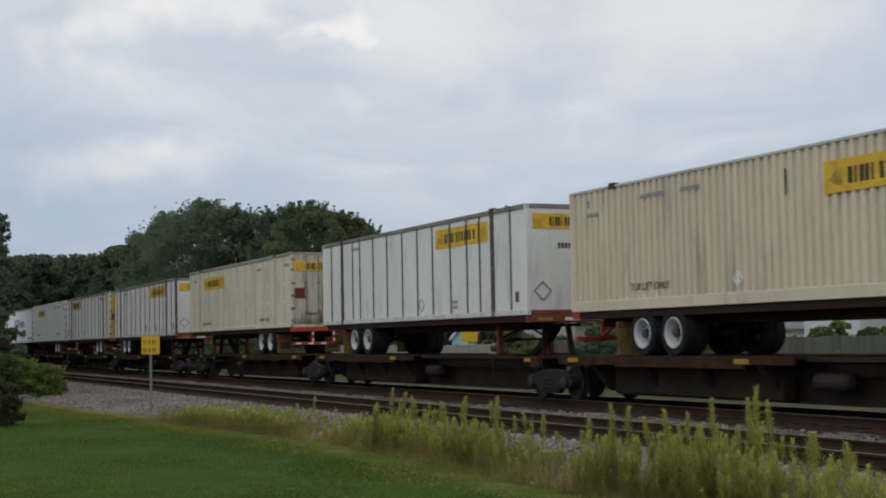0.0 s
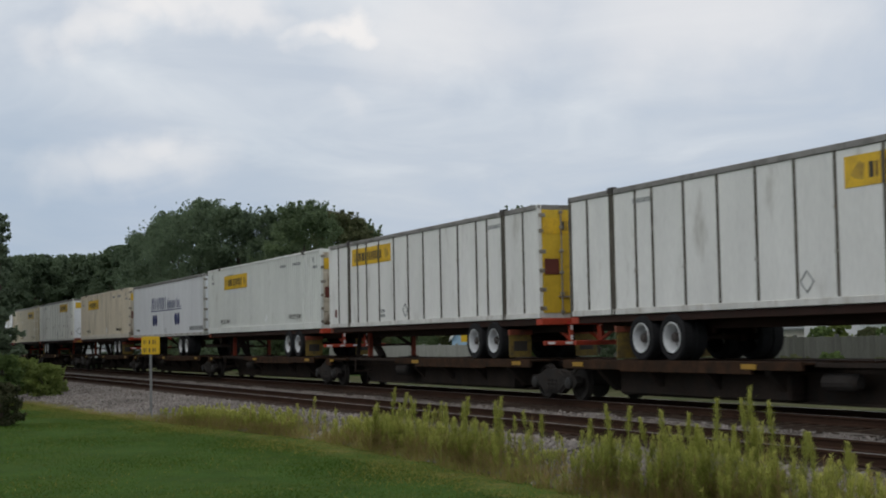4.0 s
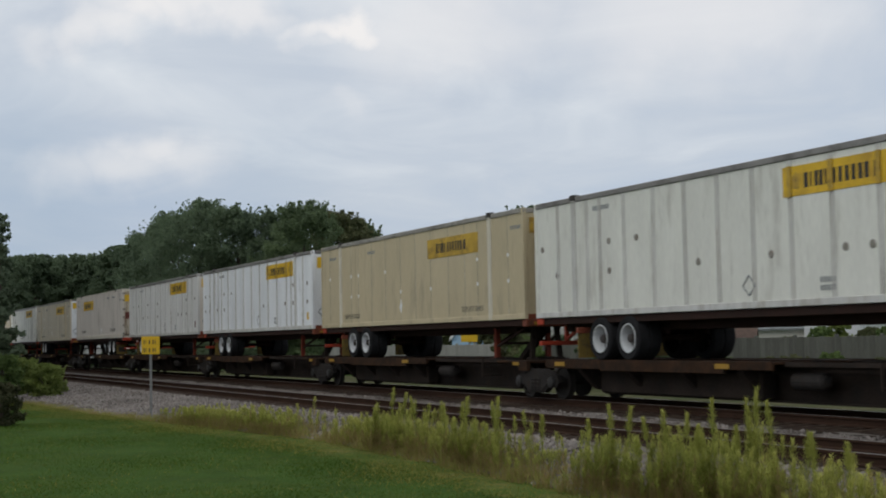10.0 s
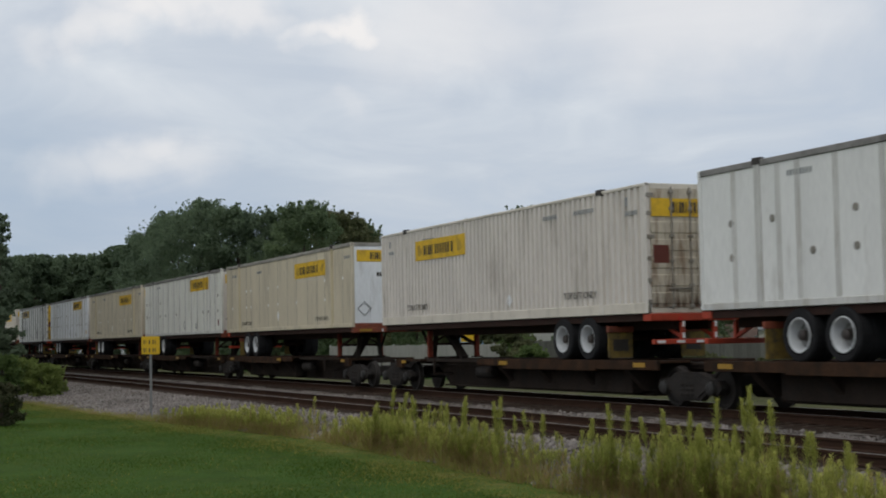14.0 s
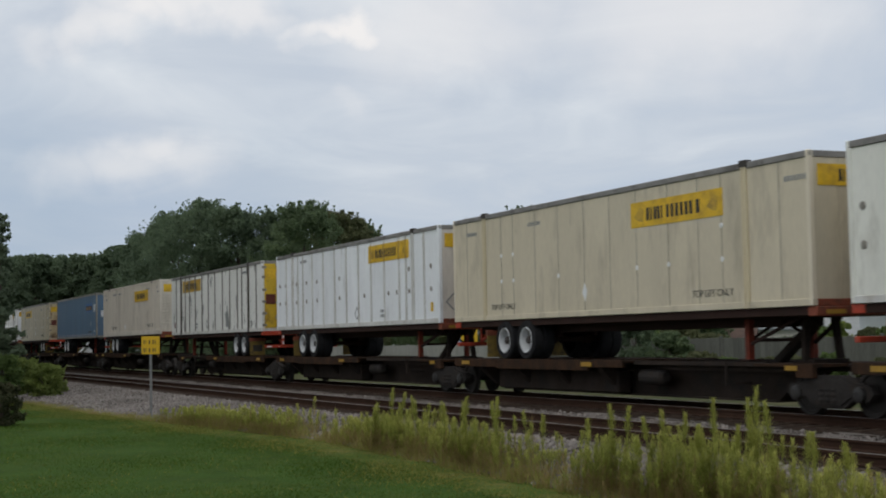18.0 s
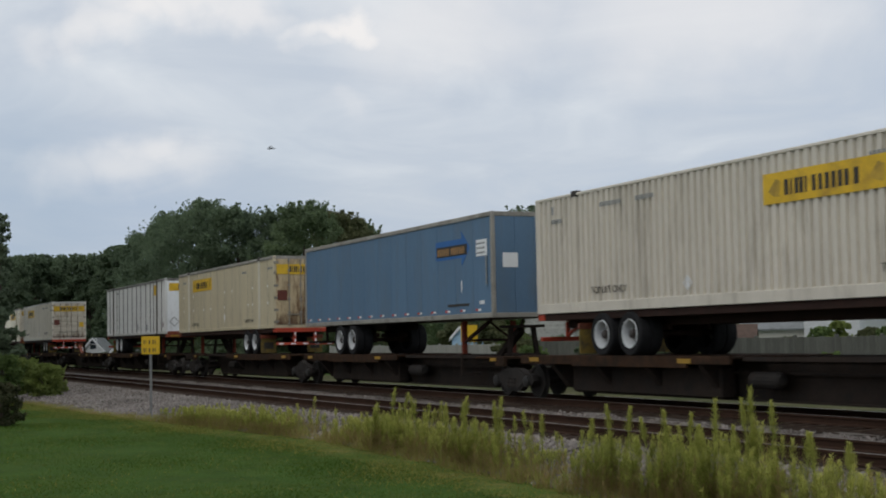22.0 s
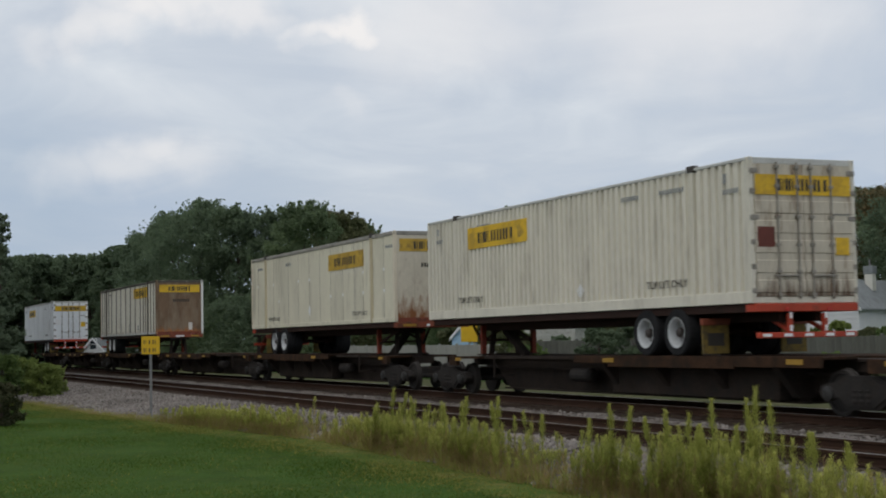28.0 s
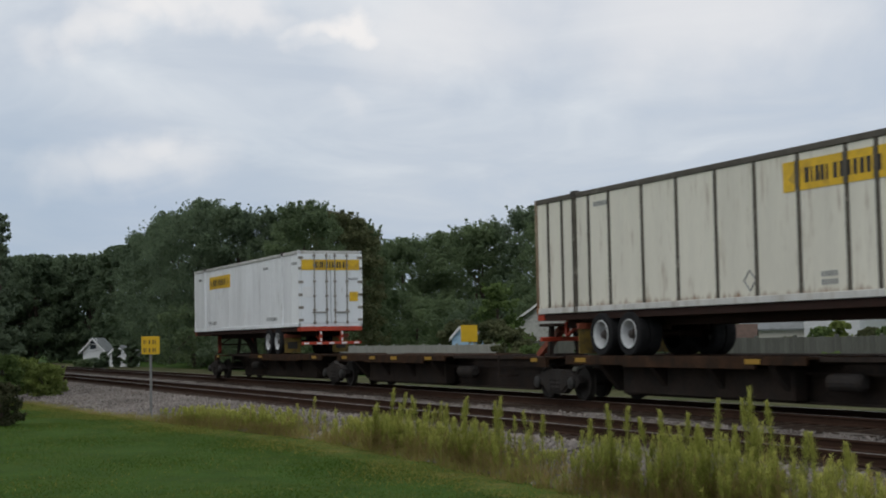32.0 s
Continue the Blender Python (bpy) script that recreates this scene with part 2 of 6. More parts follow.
M = {
    "white": paint("white_paint", (0.79, 0.79, 0.76), GRIME, 0.57, 0.98),
    "rusty_white": mat("rust_streaked_white_paint", (0.70, 0.675, 0.58), 0.6, 0, 0.08, 1.2, 14, 0.06, (0.22, 0.13, 0.06), 0.56, 0.86, (2.2, 2.2, 0.35), 0.05, foot=((0.20, 0.09, 0.03), 0.35)),
    # white greyed for grime and for the shading along post edges
    "bead": mat("grimy_shade_greyed_white_post", (0.57, 0.565, 0.535), 0.65, 0, 0.18, 1.6, 14, 0.06, (0.33, 0.29, 0.235), 0.50, 0.78, STREAK, 0.05),
    "cool_white": paint("cool_white_paint", (0.87, 0.895, 0.91), GRIME, 0.58, 1.0),
    "cream_white": paint("cream_white_paint", (0.73, 0.69, 0.58)),
    "green_white": paint("greenish_white_paint", (0.745, 0.765, 0.725), GRIME, 0.59, 1.0),
    "clean_white": paint("clean_white_paint", (0.79, 0.81, 0.83), GRIME, 0.66, 1.0),
    "off_white": paint("greenish_off_white_paint", (0.80, 0.80, 0.725)),
    "pale_cream": paint("pale_cream_paint", (0.715, 0.675, 0.53)),
    "cream": paint("cream_paint", (0.69, 0.605, 0.46)),
    "beige": paint("beige_paint", (0.735, 0.66, 0.52)),
    "grey_beige": paint("grey_beige_paint", (0.74, 0.69, 0.625)),
    "light_beige": paint("light_beige_paint", (0.69, 0.635, 0.54)),
    "tan": paint("tan_paint", (0.57, 0.485, 0.315)),
    "dull_tan": paint("dull_tan_paint", (0.64, 0.57, 0.425)),
    "pale_tan": paint("pale_tan_paint", (0.62, 0.54, 0.365)),
    "blue": paint("blue_paint", (0.110, 0.197, 0.305), (0.11, 0.152, 0.195), 0.47, 0.85),
    "peeled": mat("peeled_white_paint", (0.73, 0.73, 0.69), 0.6, 0, 0.10, 0.62, 14, 0.1, (0.215, 0.22, 0.21), 0.585, 0.60, (1.35, 1.35, 0.5)),
    "worn_post": mat("worn_grey_brown_post", (0.21, 0.20, 0.175), 0.65, 0.05, 0.25, 2, 20, 0.1, (0.32, 0.31, 0.28), 0.6, 0.8),
    "brown": mat("rust_stained_brown_paint", (0.165, 0.105, 0.062), 0.7, 0, 0.3, 1.1, 9, 0.1, (0.27, 0.215, 0.15), 0.46, 0.72, STREAK, foot=((0.36, 0.13, 0.03), 0.5)),
    "post": mat("weathered_grey_steel_post", (0.085, 0.075, 0.058), 0.6, 0.1, 0.3, 2, 20, 0.1, (0.35, 0.33, 0.28), 0.6, 0.75),
    "rail": mat("weathered_aluminium_rail", (0.235, 0.225, 0.21), 0.55, 0.2, 0.25, 1.2, 20, 0.08, (0.08, 0.07, 0.06), 0.5, 0.75),
    "roof": mat("dull_roof_sheet", (0.35, 0.35, 0.34), 0.6, 0.2, 0.2, 0.7, 8, 0.08, GRIME, 0.5, 0.8),
    "pale_rail": mat("pale_aluminium_rail", (0.52, 0.52, 0.49), 0.5, 0.2, 0.2, 1.2, 20, 0.08, GRIME, 0.55, 0.8),
    "stained": mat("rust_stained_cream_paint", (0.58, 0.53, 0.43), 0.65, 0, 0.15, 0.9, 10, 0.1, (0.17, 0.075, 0.03), 0.57, 0.78, (1.2, 1.2, 0.55), foot=((0.22, 0.085, 0.028), 1.2)),
    "door": mat("stained_cream_door_paint", (0.53, 0.48, 0.385), 0.6, 0, 0.18, 1.0, 10, 0.1, (0.17, 0.09, 0.04), 0.51, 0.72, (2.6, 2.6, 0.45), foot=((0.10, 0.06, 0.035), 0.8)),
    "rusty_door": mat("rust_eaten_tan_door_paint", (0.52, 0.41, 0.25), 0.65, 0, 0.2, 1.1, 10, 0.1, (0.14, 0.07, 0.03), 0.47, 0.68, (2.2, 2.2, 0.5), foot=((0.11, 0.06, 0.03), 1.0)),
    "white_door": mat("clean_white_door_paint", (0.74, 0.77, 0.79), 0.5, 0, 0.05, 1.1, 10, 0.05, GRIME, 0.65, 0.9, STREAK),
    "yellow_door": mat("yellow_door_paint", (0.60, 0.40, 0.03), 0.6, 0, 0.15, 1.2, 10, 0.08, (0.24, 0.13, 0.03), 0.55, 0.75),
    "bar": mat("dull_grey_lock_bar", (0.27, 0.25, 0.215), 0.55, 0.25, 0.3, 3, 20, 0.05, (0.14, 0.085, 0.05), 0.52, 0.75),
    "yellow": mat("faded_yellow_panel", (0.70, 0.44, 0.022), 0.55, 0, 0.12, 1.5, 12, 0.04, (0.42, 0.25, 0.03), 0.47, 0.72),
    "dull_yellow": mat("dirty_yellow_panel", (0.50, 0.32, 0.04), 0.6, 0, 0.2, 1.8, 12, 0.05, (0.17, 0.11, 0.04), 0.48, 0.72),
    "flap": mat("filthy_yellow_rubber", (0.185, 0.125, 0.026), 0.8, 0, 0.25, 3, 14, 0.1, (0.06, 0.05, 0.03), 0.45, 0.7),
    "ink": mat("black_lettering", (0.035, 0.030, 0.024), 0.6, 0, 0.25, 4, 30, 0.0),
    "faded_ink": mat("worn_dark_stencil", (0.085, 0.082, 0.075), 0.7, 0, 0.3, 8, 40, 0.0),
    "grey_ink": mat("faded_grey_marking", (0.24, 0.25, 0.25), 0.7, 0, 0.3, 8, 40, 0.0),
    "navy": mat("navy_blue_lettering", (0.028, 0.04, 0.15), 0.5, 0, 0.15, 3, 30, 0.0),
    "gold": mat("dull_orange_lettering", (0.30, 0.17, 0.07), 0.6, 0, 0.2, 3, 30, 0.0),
    "mid_blue": mat("bright_blue_arrow", (0.03, 0.13, 0.36), 0.5, 0, 0.15, 3, 30, 0.0),
    "paper": mat("white_sticker", (0.75, 0.76, 0.76), 0.6, 0, 0.06, 3, 30, 0.0),
    "maroon": mat("maroon_plate", (0.12, 0.03, 0.02), 0.6, 0, 0.2, 3, 30, 0.0),
    "red": mat("red_reflector", (0.45, 0.03, 0.02), 0.4, 0, 0.1, 3, 30, 0.0),
    "bolster": mat("orange_red_steel", (0.40, 0.048, 0.02), 0.55, 0, 0.25, 2, 20, 0.1, (0.13, 0.035, 0.02), 0.55, 0.72),
    "chassis": mat("dark_red_steel", (0.034, 0.016, 0.012), 0.8, 0, 0.3, 1.8, 18, 0.1, (0.026, 0.016, 0.012), 0.45, 0.7, spec=0.2),
    "leg": mat("worn_red_landing_leg", (0.17, 0.031, 0.016), 0.7, 0, 0.3, 2, 18, 0.1, (0.07, 0.025, 0.016), 0.45, 0.7, spec=0.2),
    "dark_ballast": mat("dark_brown_ballast", (0.038, 0.027, 0.021), 0.95, 0, 0.35, 1.4, 14, 0.9, (0.062, 0.047, 0.037), 0.52, 0.74, spec=0.05),
    "tyre": mat("black_tyre_rubber", (0.021, 0.021, 0.022), 0.9, 0, 0.3, 4, 30, 0.2, spec=0.1),
    "rim": mat("white_wheel_rim", (0.52, 0.535, 0.54), 0.45, 0.0, 0.12, 5, 30, 0.05, GRIME, 0.62, 0.85),
    # wheel disc: grime, and a dark base colour for the shade inside the rim
    "disc": mat("grimy_shade_dark_wheel_disc", (0.20, 0.20, 0.20), 0.6, 0.1, 0.3, 6, 30, 0.05, (0.07, 0.06, 0.05), 0.5, 0.7),
    "front": mat("rusty_dull_red_bolster", (0.20, 0.05, 0.025), 0.7, 0, 0.3, 2, 20, 0.1, (0.07, 0.035, 0.022), 0.5, 0.7),
    "mid_rail": mat("dirty_grey_beige_rail", (0.30, 0.285, 0.25), 0.6, 0.1, 0.25, 1.2, 20, 0.08, (0.14, 0.13, 0.11), 0.5, 0.75),
    "seam": mat("grimy_panel_seam", (0.33, 0.30, 0.23), 0.7, 0, 0.3, 2.0, 20, 0.08, (0.55, 0.52, 0.43), 0.5, 0.7),
    "hub": mat("dark_wheel_hub", (0.06, 0.05, 0.045), 0.5, 0.4, 0.3, 8, 30, 0.05),
    "car": mat("dark_brown_car_steel", (0.037, 0.028, 0.023), 0.9, 0, 0.35, 1.2, 16, 0.15, (0.027, 0.024, 0.022), 0.45, 0.7, spec=0.06),
    "sill": mat("rusty_brown_side_sill", (0.050, 0.027, 0.016), 0.9, 0, 0.35, 1.6, 16, 0.15, (0.026, 0.018, 0.013), 0.42, 0.62, spec=0.08),
    "amber": mat("worn_yellow_reflector", (0.33, 0.19, 0.022), 0.5, 0, 0.2, 4, 30, 0.0),
    "truck": mat("greasy_cast_steel", (0.031, 0.028, 0.026), 0.9, 0, 0.35, 2.5, 20, 0.2, (0.036, 0.027, 0.021), 0.5, 0.75, spec=0.1),
    "tread": mat("worn_wheel_steel", (0.032, 0.028, 0.025), 0.75, 0, 0.2, 4, 30, 0.05, spec=0.2),
    "cap": mat("grey_bearing_cap", (0.03, 0.028, 0.026), 0.55, 0.2, 0.2, 5, 30, 0.05),
    "rail_side": mat("rusted_rail_web", (0.044, 0.025, 0.017), 0.95, 0, 0.3, 1.0, 24, 0.15, (0.032, 0.019, 0.014), 0.45, 0.7, spec=0.06),
    "rail_top": mat("polished_rail_head", (0.24, 0.22, 0.205), 0.42, 0.6, 0.12, 0.8, 24, 0.03, RUST, 0.6, 0.8),
    "tie": mat("old_creosoted_timber", (0.048, 0.034, 0.026), 0.95, 0, 0.3, 2.5, 30, 0.4, (0.078, 0.060, 0.048), 0.5, 0.7, (0.6, 3, 3), 0.25, spec=0.06),
    "ballast": mat("grey_crushed_stone_bed", (0.165, 0.150, 0.137), 0.95, 0, 0.35, 0.5, 9, 0.9, (0.12, 0.085, 0.06), 0.52, 0.75, spec=0.1),
    "post_steel": mat("grey_galvanised_post", (0.20, 0.20, 0.20), 0.6, 0.4, 0.15, 3, 30, 0.05),
    "sign": mat("yellow_sign_sheet", (0.62, 0.38, 0.01), 0.5, 0, 0.08, 4, 30, 0.02),
    "bark": mat("grey_brown_bark", (0.09, 0.07, 0.055), 0.95, 0, 0.3, 2, 14, 0.6),
    "feather": mat("dark_feathers", (0.03, 0.03, 0.035), 0.8, 0, 0.2, 10, 60, 0.1),
}


def island_mat(name, dark, light, rough=0.75, back=0.38, shine=0.12, each=0.55):
    """Leaves and stones: every piece takes its own tone between two colours."""
    m = bpy.data.materials.new(name)
    m.use_nodes = True
    tree = m.node_tree
    nodes = tree.nodes
    bsdf = nodes["Principled BSDF"]
    bsdf.inputs["Roughness"].default_value = rough
    bsdf.inputs["Specular IOR Level"].default_value = shine
    geo = nodes.new("ShaderNodeNewGeometry")
    coord = nodes.new("ShaderNodeTexCoord")
    patch = nodes.new("ShaderNodeTexNoise")
    patch.inputs["Scale"].default_value, patch.inputs["Detail"].default_value = 0.35, 3
    link_nodes(tree, coord, "Object", patch, "Vector")
    add = nodes.new("ShaderNodeMath")
    add.operation = "MULTIPLY_ADD"
    add.inputs[1].default_value = each
    link_nodes(tree, geo, "Random Per Island", add, 0)
    link_nodes(tree, patch, "Fac", add, 2)
    span = nodes.new("ShaderNodeMapRange")
    span.inputs["From Min"].default_value, span.inputs["From Max"].default_value = 0.35, 0.60 + each
    link_nodes(tree, add, 0, span, 0)
    ramp = nodes.new("ShaderNodeMix")
    ramp.data_type = "RGBA"
    link_nodes(tree, span, 0, ramp, "Factor")
    ramp.inputs[6].default_value, ramp.inputs[7].default_value = (*dark, 1), (*light, 1)
    link_nodes(tree, ramp, 2, bsdf, "Base Color")
    if back:
        trans = nodes.new("ShaderNodeBsdfTranslucent")
        link_nodes(tree, ramp, 2, trans, "Color")
        mix = nodes.new("ShaderNodeMixShader")
        mix.inputs[0].default_value = back
        link_nodes(tree, bsdf, 0, mix, 1)
        link_nodes(tree, trans, 0, mix, 2)
        link_nodes(tree, mix, 0, nodes["Material Output"], "Surface")
    return m


LEAF = {
    "oak": island_mat("dark_green_leaves", (0.108, 0.150, 0.098), (0.172, 0.228, 0.132), back=0.58, each=0.3),
    "far": island_mat("mid_green_leaves", (0.112, 0.158, 0.090), (0.178, 0.235, 0.116), back=0.58, each=0.3),
    "light": island_mat("light_green_leaves", (0.086, 0.132, 0.052), (0.180, 0.250, 0.078), back=0.44, each=0.4),
    "olive": island_mat("olive_brown_leaves", (0.082, 0.100, 0.050), (0.165, 0.170, 0.082), back=0.44, each=0.4),
    "rusty": island_mat("rust_tinged_leaves", (0.074, 0.104, 0.052), (0.200, 0.146, 0.074), back=0.42),
    "pine": island_mat("dark_needles", (0.110, 0.150, 0.100), (0.180, 0.230, 0.140), back=0.4, each=0.4),
    "bush": island_mat("dark_bush_leaves", (0.040, 0.058, 0.028), (0.105, 0.094, 0.048)),
    "green_bush": island_mat("green_bush_leaves", (0.145, 0.195, 0.058), (0.29, 0.345, 0.10), back=0.55),
    "grass": island_mat("lawn_grass_blades", (0.048, 0.095, 0.016), (0.112, 0.170, 0.034), 1.0, 0.5, 0.05, 0.35),
    "verge_grass": island_mat("yellowed_grass_blades", (0.125, 0.15, 0.032), (0.30, 0.265, 0.075), 1.0, 0.3, 0.05, 0.4),
    "weed": island_mat("weed_leaves", (0.205, 0.245, 0.052), (0.37, 0.390, 0.098), 0.85, 0.55, 0.08, 0.4),
    "dry": island_mat("dry_weed_stems", (0.225, 0.165, 0.070), (0.42, 0.325, 0.145), 0.9, 0.55, 0.1),
    "plume": island_mat("yellow_green_plumes", (0.37, 0.395, 0.098), (0.53, 0.515, 0.155), 0.9, 0.5, 0.08, 0.4),
    "stones": island_mat("mixed_ballast_stones", (0.098, 0.086, 0.078), (0.310, 0.277, 0.252), 0.95, 0),
}


# ---- mesh helpers ----
class Shape:
    """Collects faces for one mesh."""

    def __init__(self):
        self.v, self.f = [], []

    def add(self, verts, faces):
        n = len(self.v)
        self.v += [tuple(p) for p in verts]
        self.f += [tuple(i + n for i in f) for f in faces]
        return self

    def box(self, x0, x1, y0, y1, z0, z1, bevel=0.0):
        if bevel <= 0:
            p = [(x, y, z) for x in (x0, x1) for y in (y0, y1) for z in (z0, z1)]
            return self.add(p, [(0, 1, 3, 2), (4, 6, 7, 5), (0, 4, 5, 1), (2, 3, 7, 6), (0, 2, 6, 4), (1, 5, 7, 3)])
        b = min(bevel, (x1 - x0) / 2.01, (y1 - y0) / 2.01, (z1 - z0) / 2.01)
        pts, index = [], {}
        for i, x in enumerate((x0, x1)):
            for j, y in enumerate((y0, y1)):
                for k, z in enumerate((z0, z1)):
                    s = ((1, -1)[i], (1, -1)[j], (1, -1)[k])
                    for a in range(3):
                        q = [x + b * s[0], y + b * s[1], z + b * s[2]]
                        q[a] = (x, y, z)[a]
                        index[i, j, k, a] = len(pts)
                        pts.append(q)
        faces = []
        for a in range(3):
            u, w = (a + 1) % 3, (a + 2) % 3
            for side in (0, 1):
                loop = []
                for p, q in ((0, 0), (1, 0), (1, 1), (0, 1)):
                    c = [0, 0, 0]
                    c[a], c[u], c[w] = side, p, q
                    loop.append(index[(*c, a)])
                faces.append(loop if side else loop[::-1])
            for p in (0, 1):
                for q in (0, 1):
                    c0, c1 = [0, 0, 0], [0, 0, 0]
                    c0[a], c1[a] = 0, 1
                    c0[u] = c1[u] = p
                    c0[w] = c1[w] = q
                    loop = [index[(*c0, u)], index[(*c1, u)], index[(*c1, w)], index[(*c0, w)]]
                    faces.append(loop if p != q else loop[::-1])
        for i in (0, 1):
            for j in (0, 1):
                for k in (0, 1):
                    loop = [index[i, j, k, a] for a in range(3)]
                    faces.append(loop if (i + j + k) % 2 else loop[::-1])
        return self.add(pts, faces)

    def beam(self, a, b, w, h=None):
        """A square bar from a to b."""
        a, b = Vector(a), Vector(b)
        d = (b - a).normalized()
        up = Vector((0, 0, 1)) if abs(d.z) < 0.95 else Vector((1, 0, 0))
        s = d.cross(up).normalized()
        u = s.cross(d)
        h = h or w
        p = [q + s * w / 2 * i + u * h / 2 * j for q in (a, b) for i, j in ((-1, -1), (1, -1), (1, 1), (-1, 1))]
        return self.add(p, [(3, 2, 1, 0), (4, 5, 6, 7), (0, 1, 5, 4), (1, 2, 6, 5), (2, 3, 7, 6), (3, 0, 4, 7)])

    def lathe(self, axis, centre, rings, n=20, ends=True):
        """Rings of (offset along the axis, radius)."""
        pts, faces = [], []
        for off, r in rings:
            for i in range(n):
                t = 2 * math.pi * i / n
                q = [r * math.cos(t), r * math.sin(t)]
                q.insert(axis, off)
                pts.append([c + d for c, d in zip(centre, q)])
        for k in range(len(rings) - 1):
            for i in range(n):
                j = (i + 1) % n
                faces.append((k * n + i, k * n + j, k * n + n + j, k * n + n + i))
        if ends:
            faces.append(tuple(range(n))[::-1])
            faces.append(tuple((len(rings) - 1) * n + i for i in range(n)))
        return self.add(pts, faces)

    def tube(self, a, b, r0, r1=None, n=7):
        a, b = Vector(a), Vector(b)
        d = (b - a).normalized()
        s = d.cross(Vector((0, 0, 1)) if abs(d.z) < 0.95 else Vector((1, 0, 0))).normalized()
        u = s.cross(d)
        r1 = r0 if r1 is None else r1
        pts = [q + (s * math.cos(2 * math.pi * i / n) + u * math.sin(2 * math.pi * i / n)) * r for q, r in ((a, r0), (b, r1)) for i in range(n)]
        faces = [(i, (i + 1) % n, n + (i + 1) % n, n + i) for i in range(n)]
        return self.add(pts, faces + [tuple(range(n))[::-1], tuple(range(n, 2 * n))])

    def prism(self, outline, y0, y1, axis=1):
        """A flat outline, (a, b) pairs, drawn out along an axis."""
        n = len(outline)
        pts = []
        for y in (y0, y1):
            for a, b in outline:
                q = [a, b]
                q.insert(axis, y)
                pts.append(q)
        faces = [(i, (i + 1) % n, n + (i + 1) % n, n + i) for i in range(n)]
        return self.add(pts, faces + [tuple(range(n))[::-1], tuple(range(n, 2 * n))])

    def mesh(self, name, material, smooth=False):
        me = bpy.data.meshes.new(name)
        me.from_pydata(self.v, [], self.f)
        me.materials.append(material)
        if smooth:
            me.shade_smooth()
        bm = bmesh.new()
        bm.from_mesh(me)
        bmesh.ops.recalc_face_normals(bm, faces=bm.faces)
        bm.to_mesh(me)
        bm.free()
        return me


def quick_mesh(name, verts, faces, material):
    me = bpy.data.meshes.new(name)
    me.from_pydata(verts, [], faces)
    me.materials.append(material)
    return me


def thing(name, label, category, group="", kind=""):
    return tagged(new(name), label, category, group, kind)


KEPT = {}


def part(name, shape, material, parent, label="", smooth=False, key=None):
    """One mesh object under a thing or a part. Equal keys share one mesh."""
    if key is not None:
        key = (name, key, material.name)
        if key not in KEPT:
            KEPT[key] = (shape() if callable(shape) else shape).mesh(name, material, smooth)
        me = KEPT[key]
    else:
        me = (shape() if callable(shape) else shape).mesh(name, material, smooth)
    ob = new(name, me)
    ob.parent = parent
    if label:
        ob["label"] = label
    if name in ("name_mark", "marking"):
        ob["kind"] = "stuff"
    return ob


# ---- the train's place and speed ----
TRACK_Y, NEAR_TRACK_Y = 18.02, 13.72
DECK = 1.09


def run(t):
    """Metres that the train has gone since the clip's start: it gathers a little speed."""
    return 14.36 * t + 0.01225 * t * t


MOVERS = []       # (thing, x at the start, y, z, turn in degrees)


# ---- ground, ballast and tracks ----
def lawn_edge(x):
    """Where the lawn ends towards the tracks."""
    xs = (-400, -75, -57, -45, -38, -30, -23, -18, 20, 400)
    ys = (7.6, 7.6, 7.7, 8.5, 9.3, 10.3, 10.0, 9.7, 9.5, 9.5)
    return float(np.interp(x, xs, ys))


def strip(name, xs, profile, material, wobble=0.0):
    """A long sheet: for each x a row of (y, z) points."""
    rows = [profile(x) for x in xs]
    n = len(rows[0])
    verts = []
    for x, row in zip(xs, rows):
        for y, z in row:
            w = wobble * (noise.noise(Vector((x * 0.9, y * 1.3, 3.0))) + 0.5 * noise.noise(Vector((x * 2.7, y * 3.1, 9.0)))) if wobble else 0
            verts.append((x, y, z + w))
    faces = [(i * n + j, (i + 1) * n + j, (i + 1) * n + j + 1, i * n + j + 1) for i in range(len(xs) - 1) for j in range(n - 1)]
    return quick_mesh(name, verts, faces, material)


def ground_mat():
    m = mat("mown_grass_and_earth", (0.040, 0.078, 0.015), 1.0, 0, 0.38, 0.9, 11, 0.3, (0.072, 0.098, 0.022), 0.50, 0.78, spec=0.05)
    return m


GROUND_X = [-1500, -800, -500, -350, -260] + [-200 + 4 * i for i in range(70)] + [90, 130, 250, 600, 1500]
ground = new("ground", strip("ground", GROUND_X, lambda x: [(-1500, -0.5), (-400, -0.57), (-60, -0.57), (-20, -0.57), (0, -0.57), (4, -0.57), (7, -0.58), (9.5, -0.62), (12, -0.75), (16, -0.75), (20, -0.85), (24, -0.85), (31, -0.8),
                                                            (36, -0.60), (45, -0.5), (80, -0.5), (200, -0.5), (600, -0.4), (1500, -0.4)], ground_mat()))
tagged(ground, "mown green lawn running out to rough grass", "ground", kind="structure")

BED_X = [-420 + 3 * i for i in range(100)] + [-120 + 0.5 * i for i in range(301)] + [33 + 4 * i for i in range(20)]
BED_X = sorted(set(BED_X))


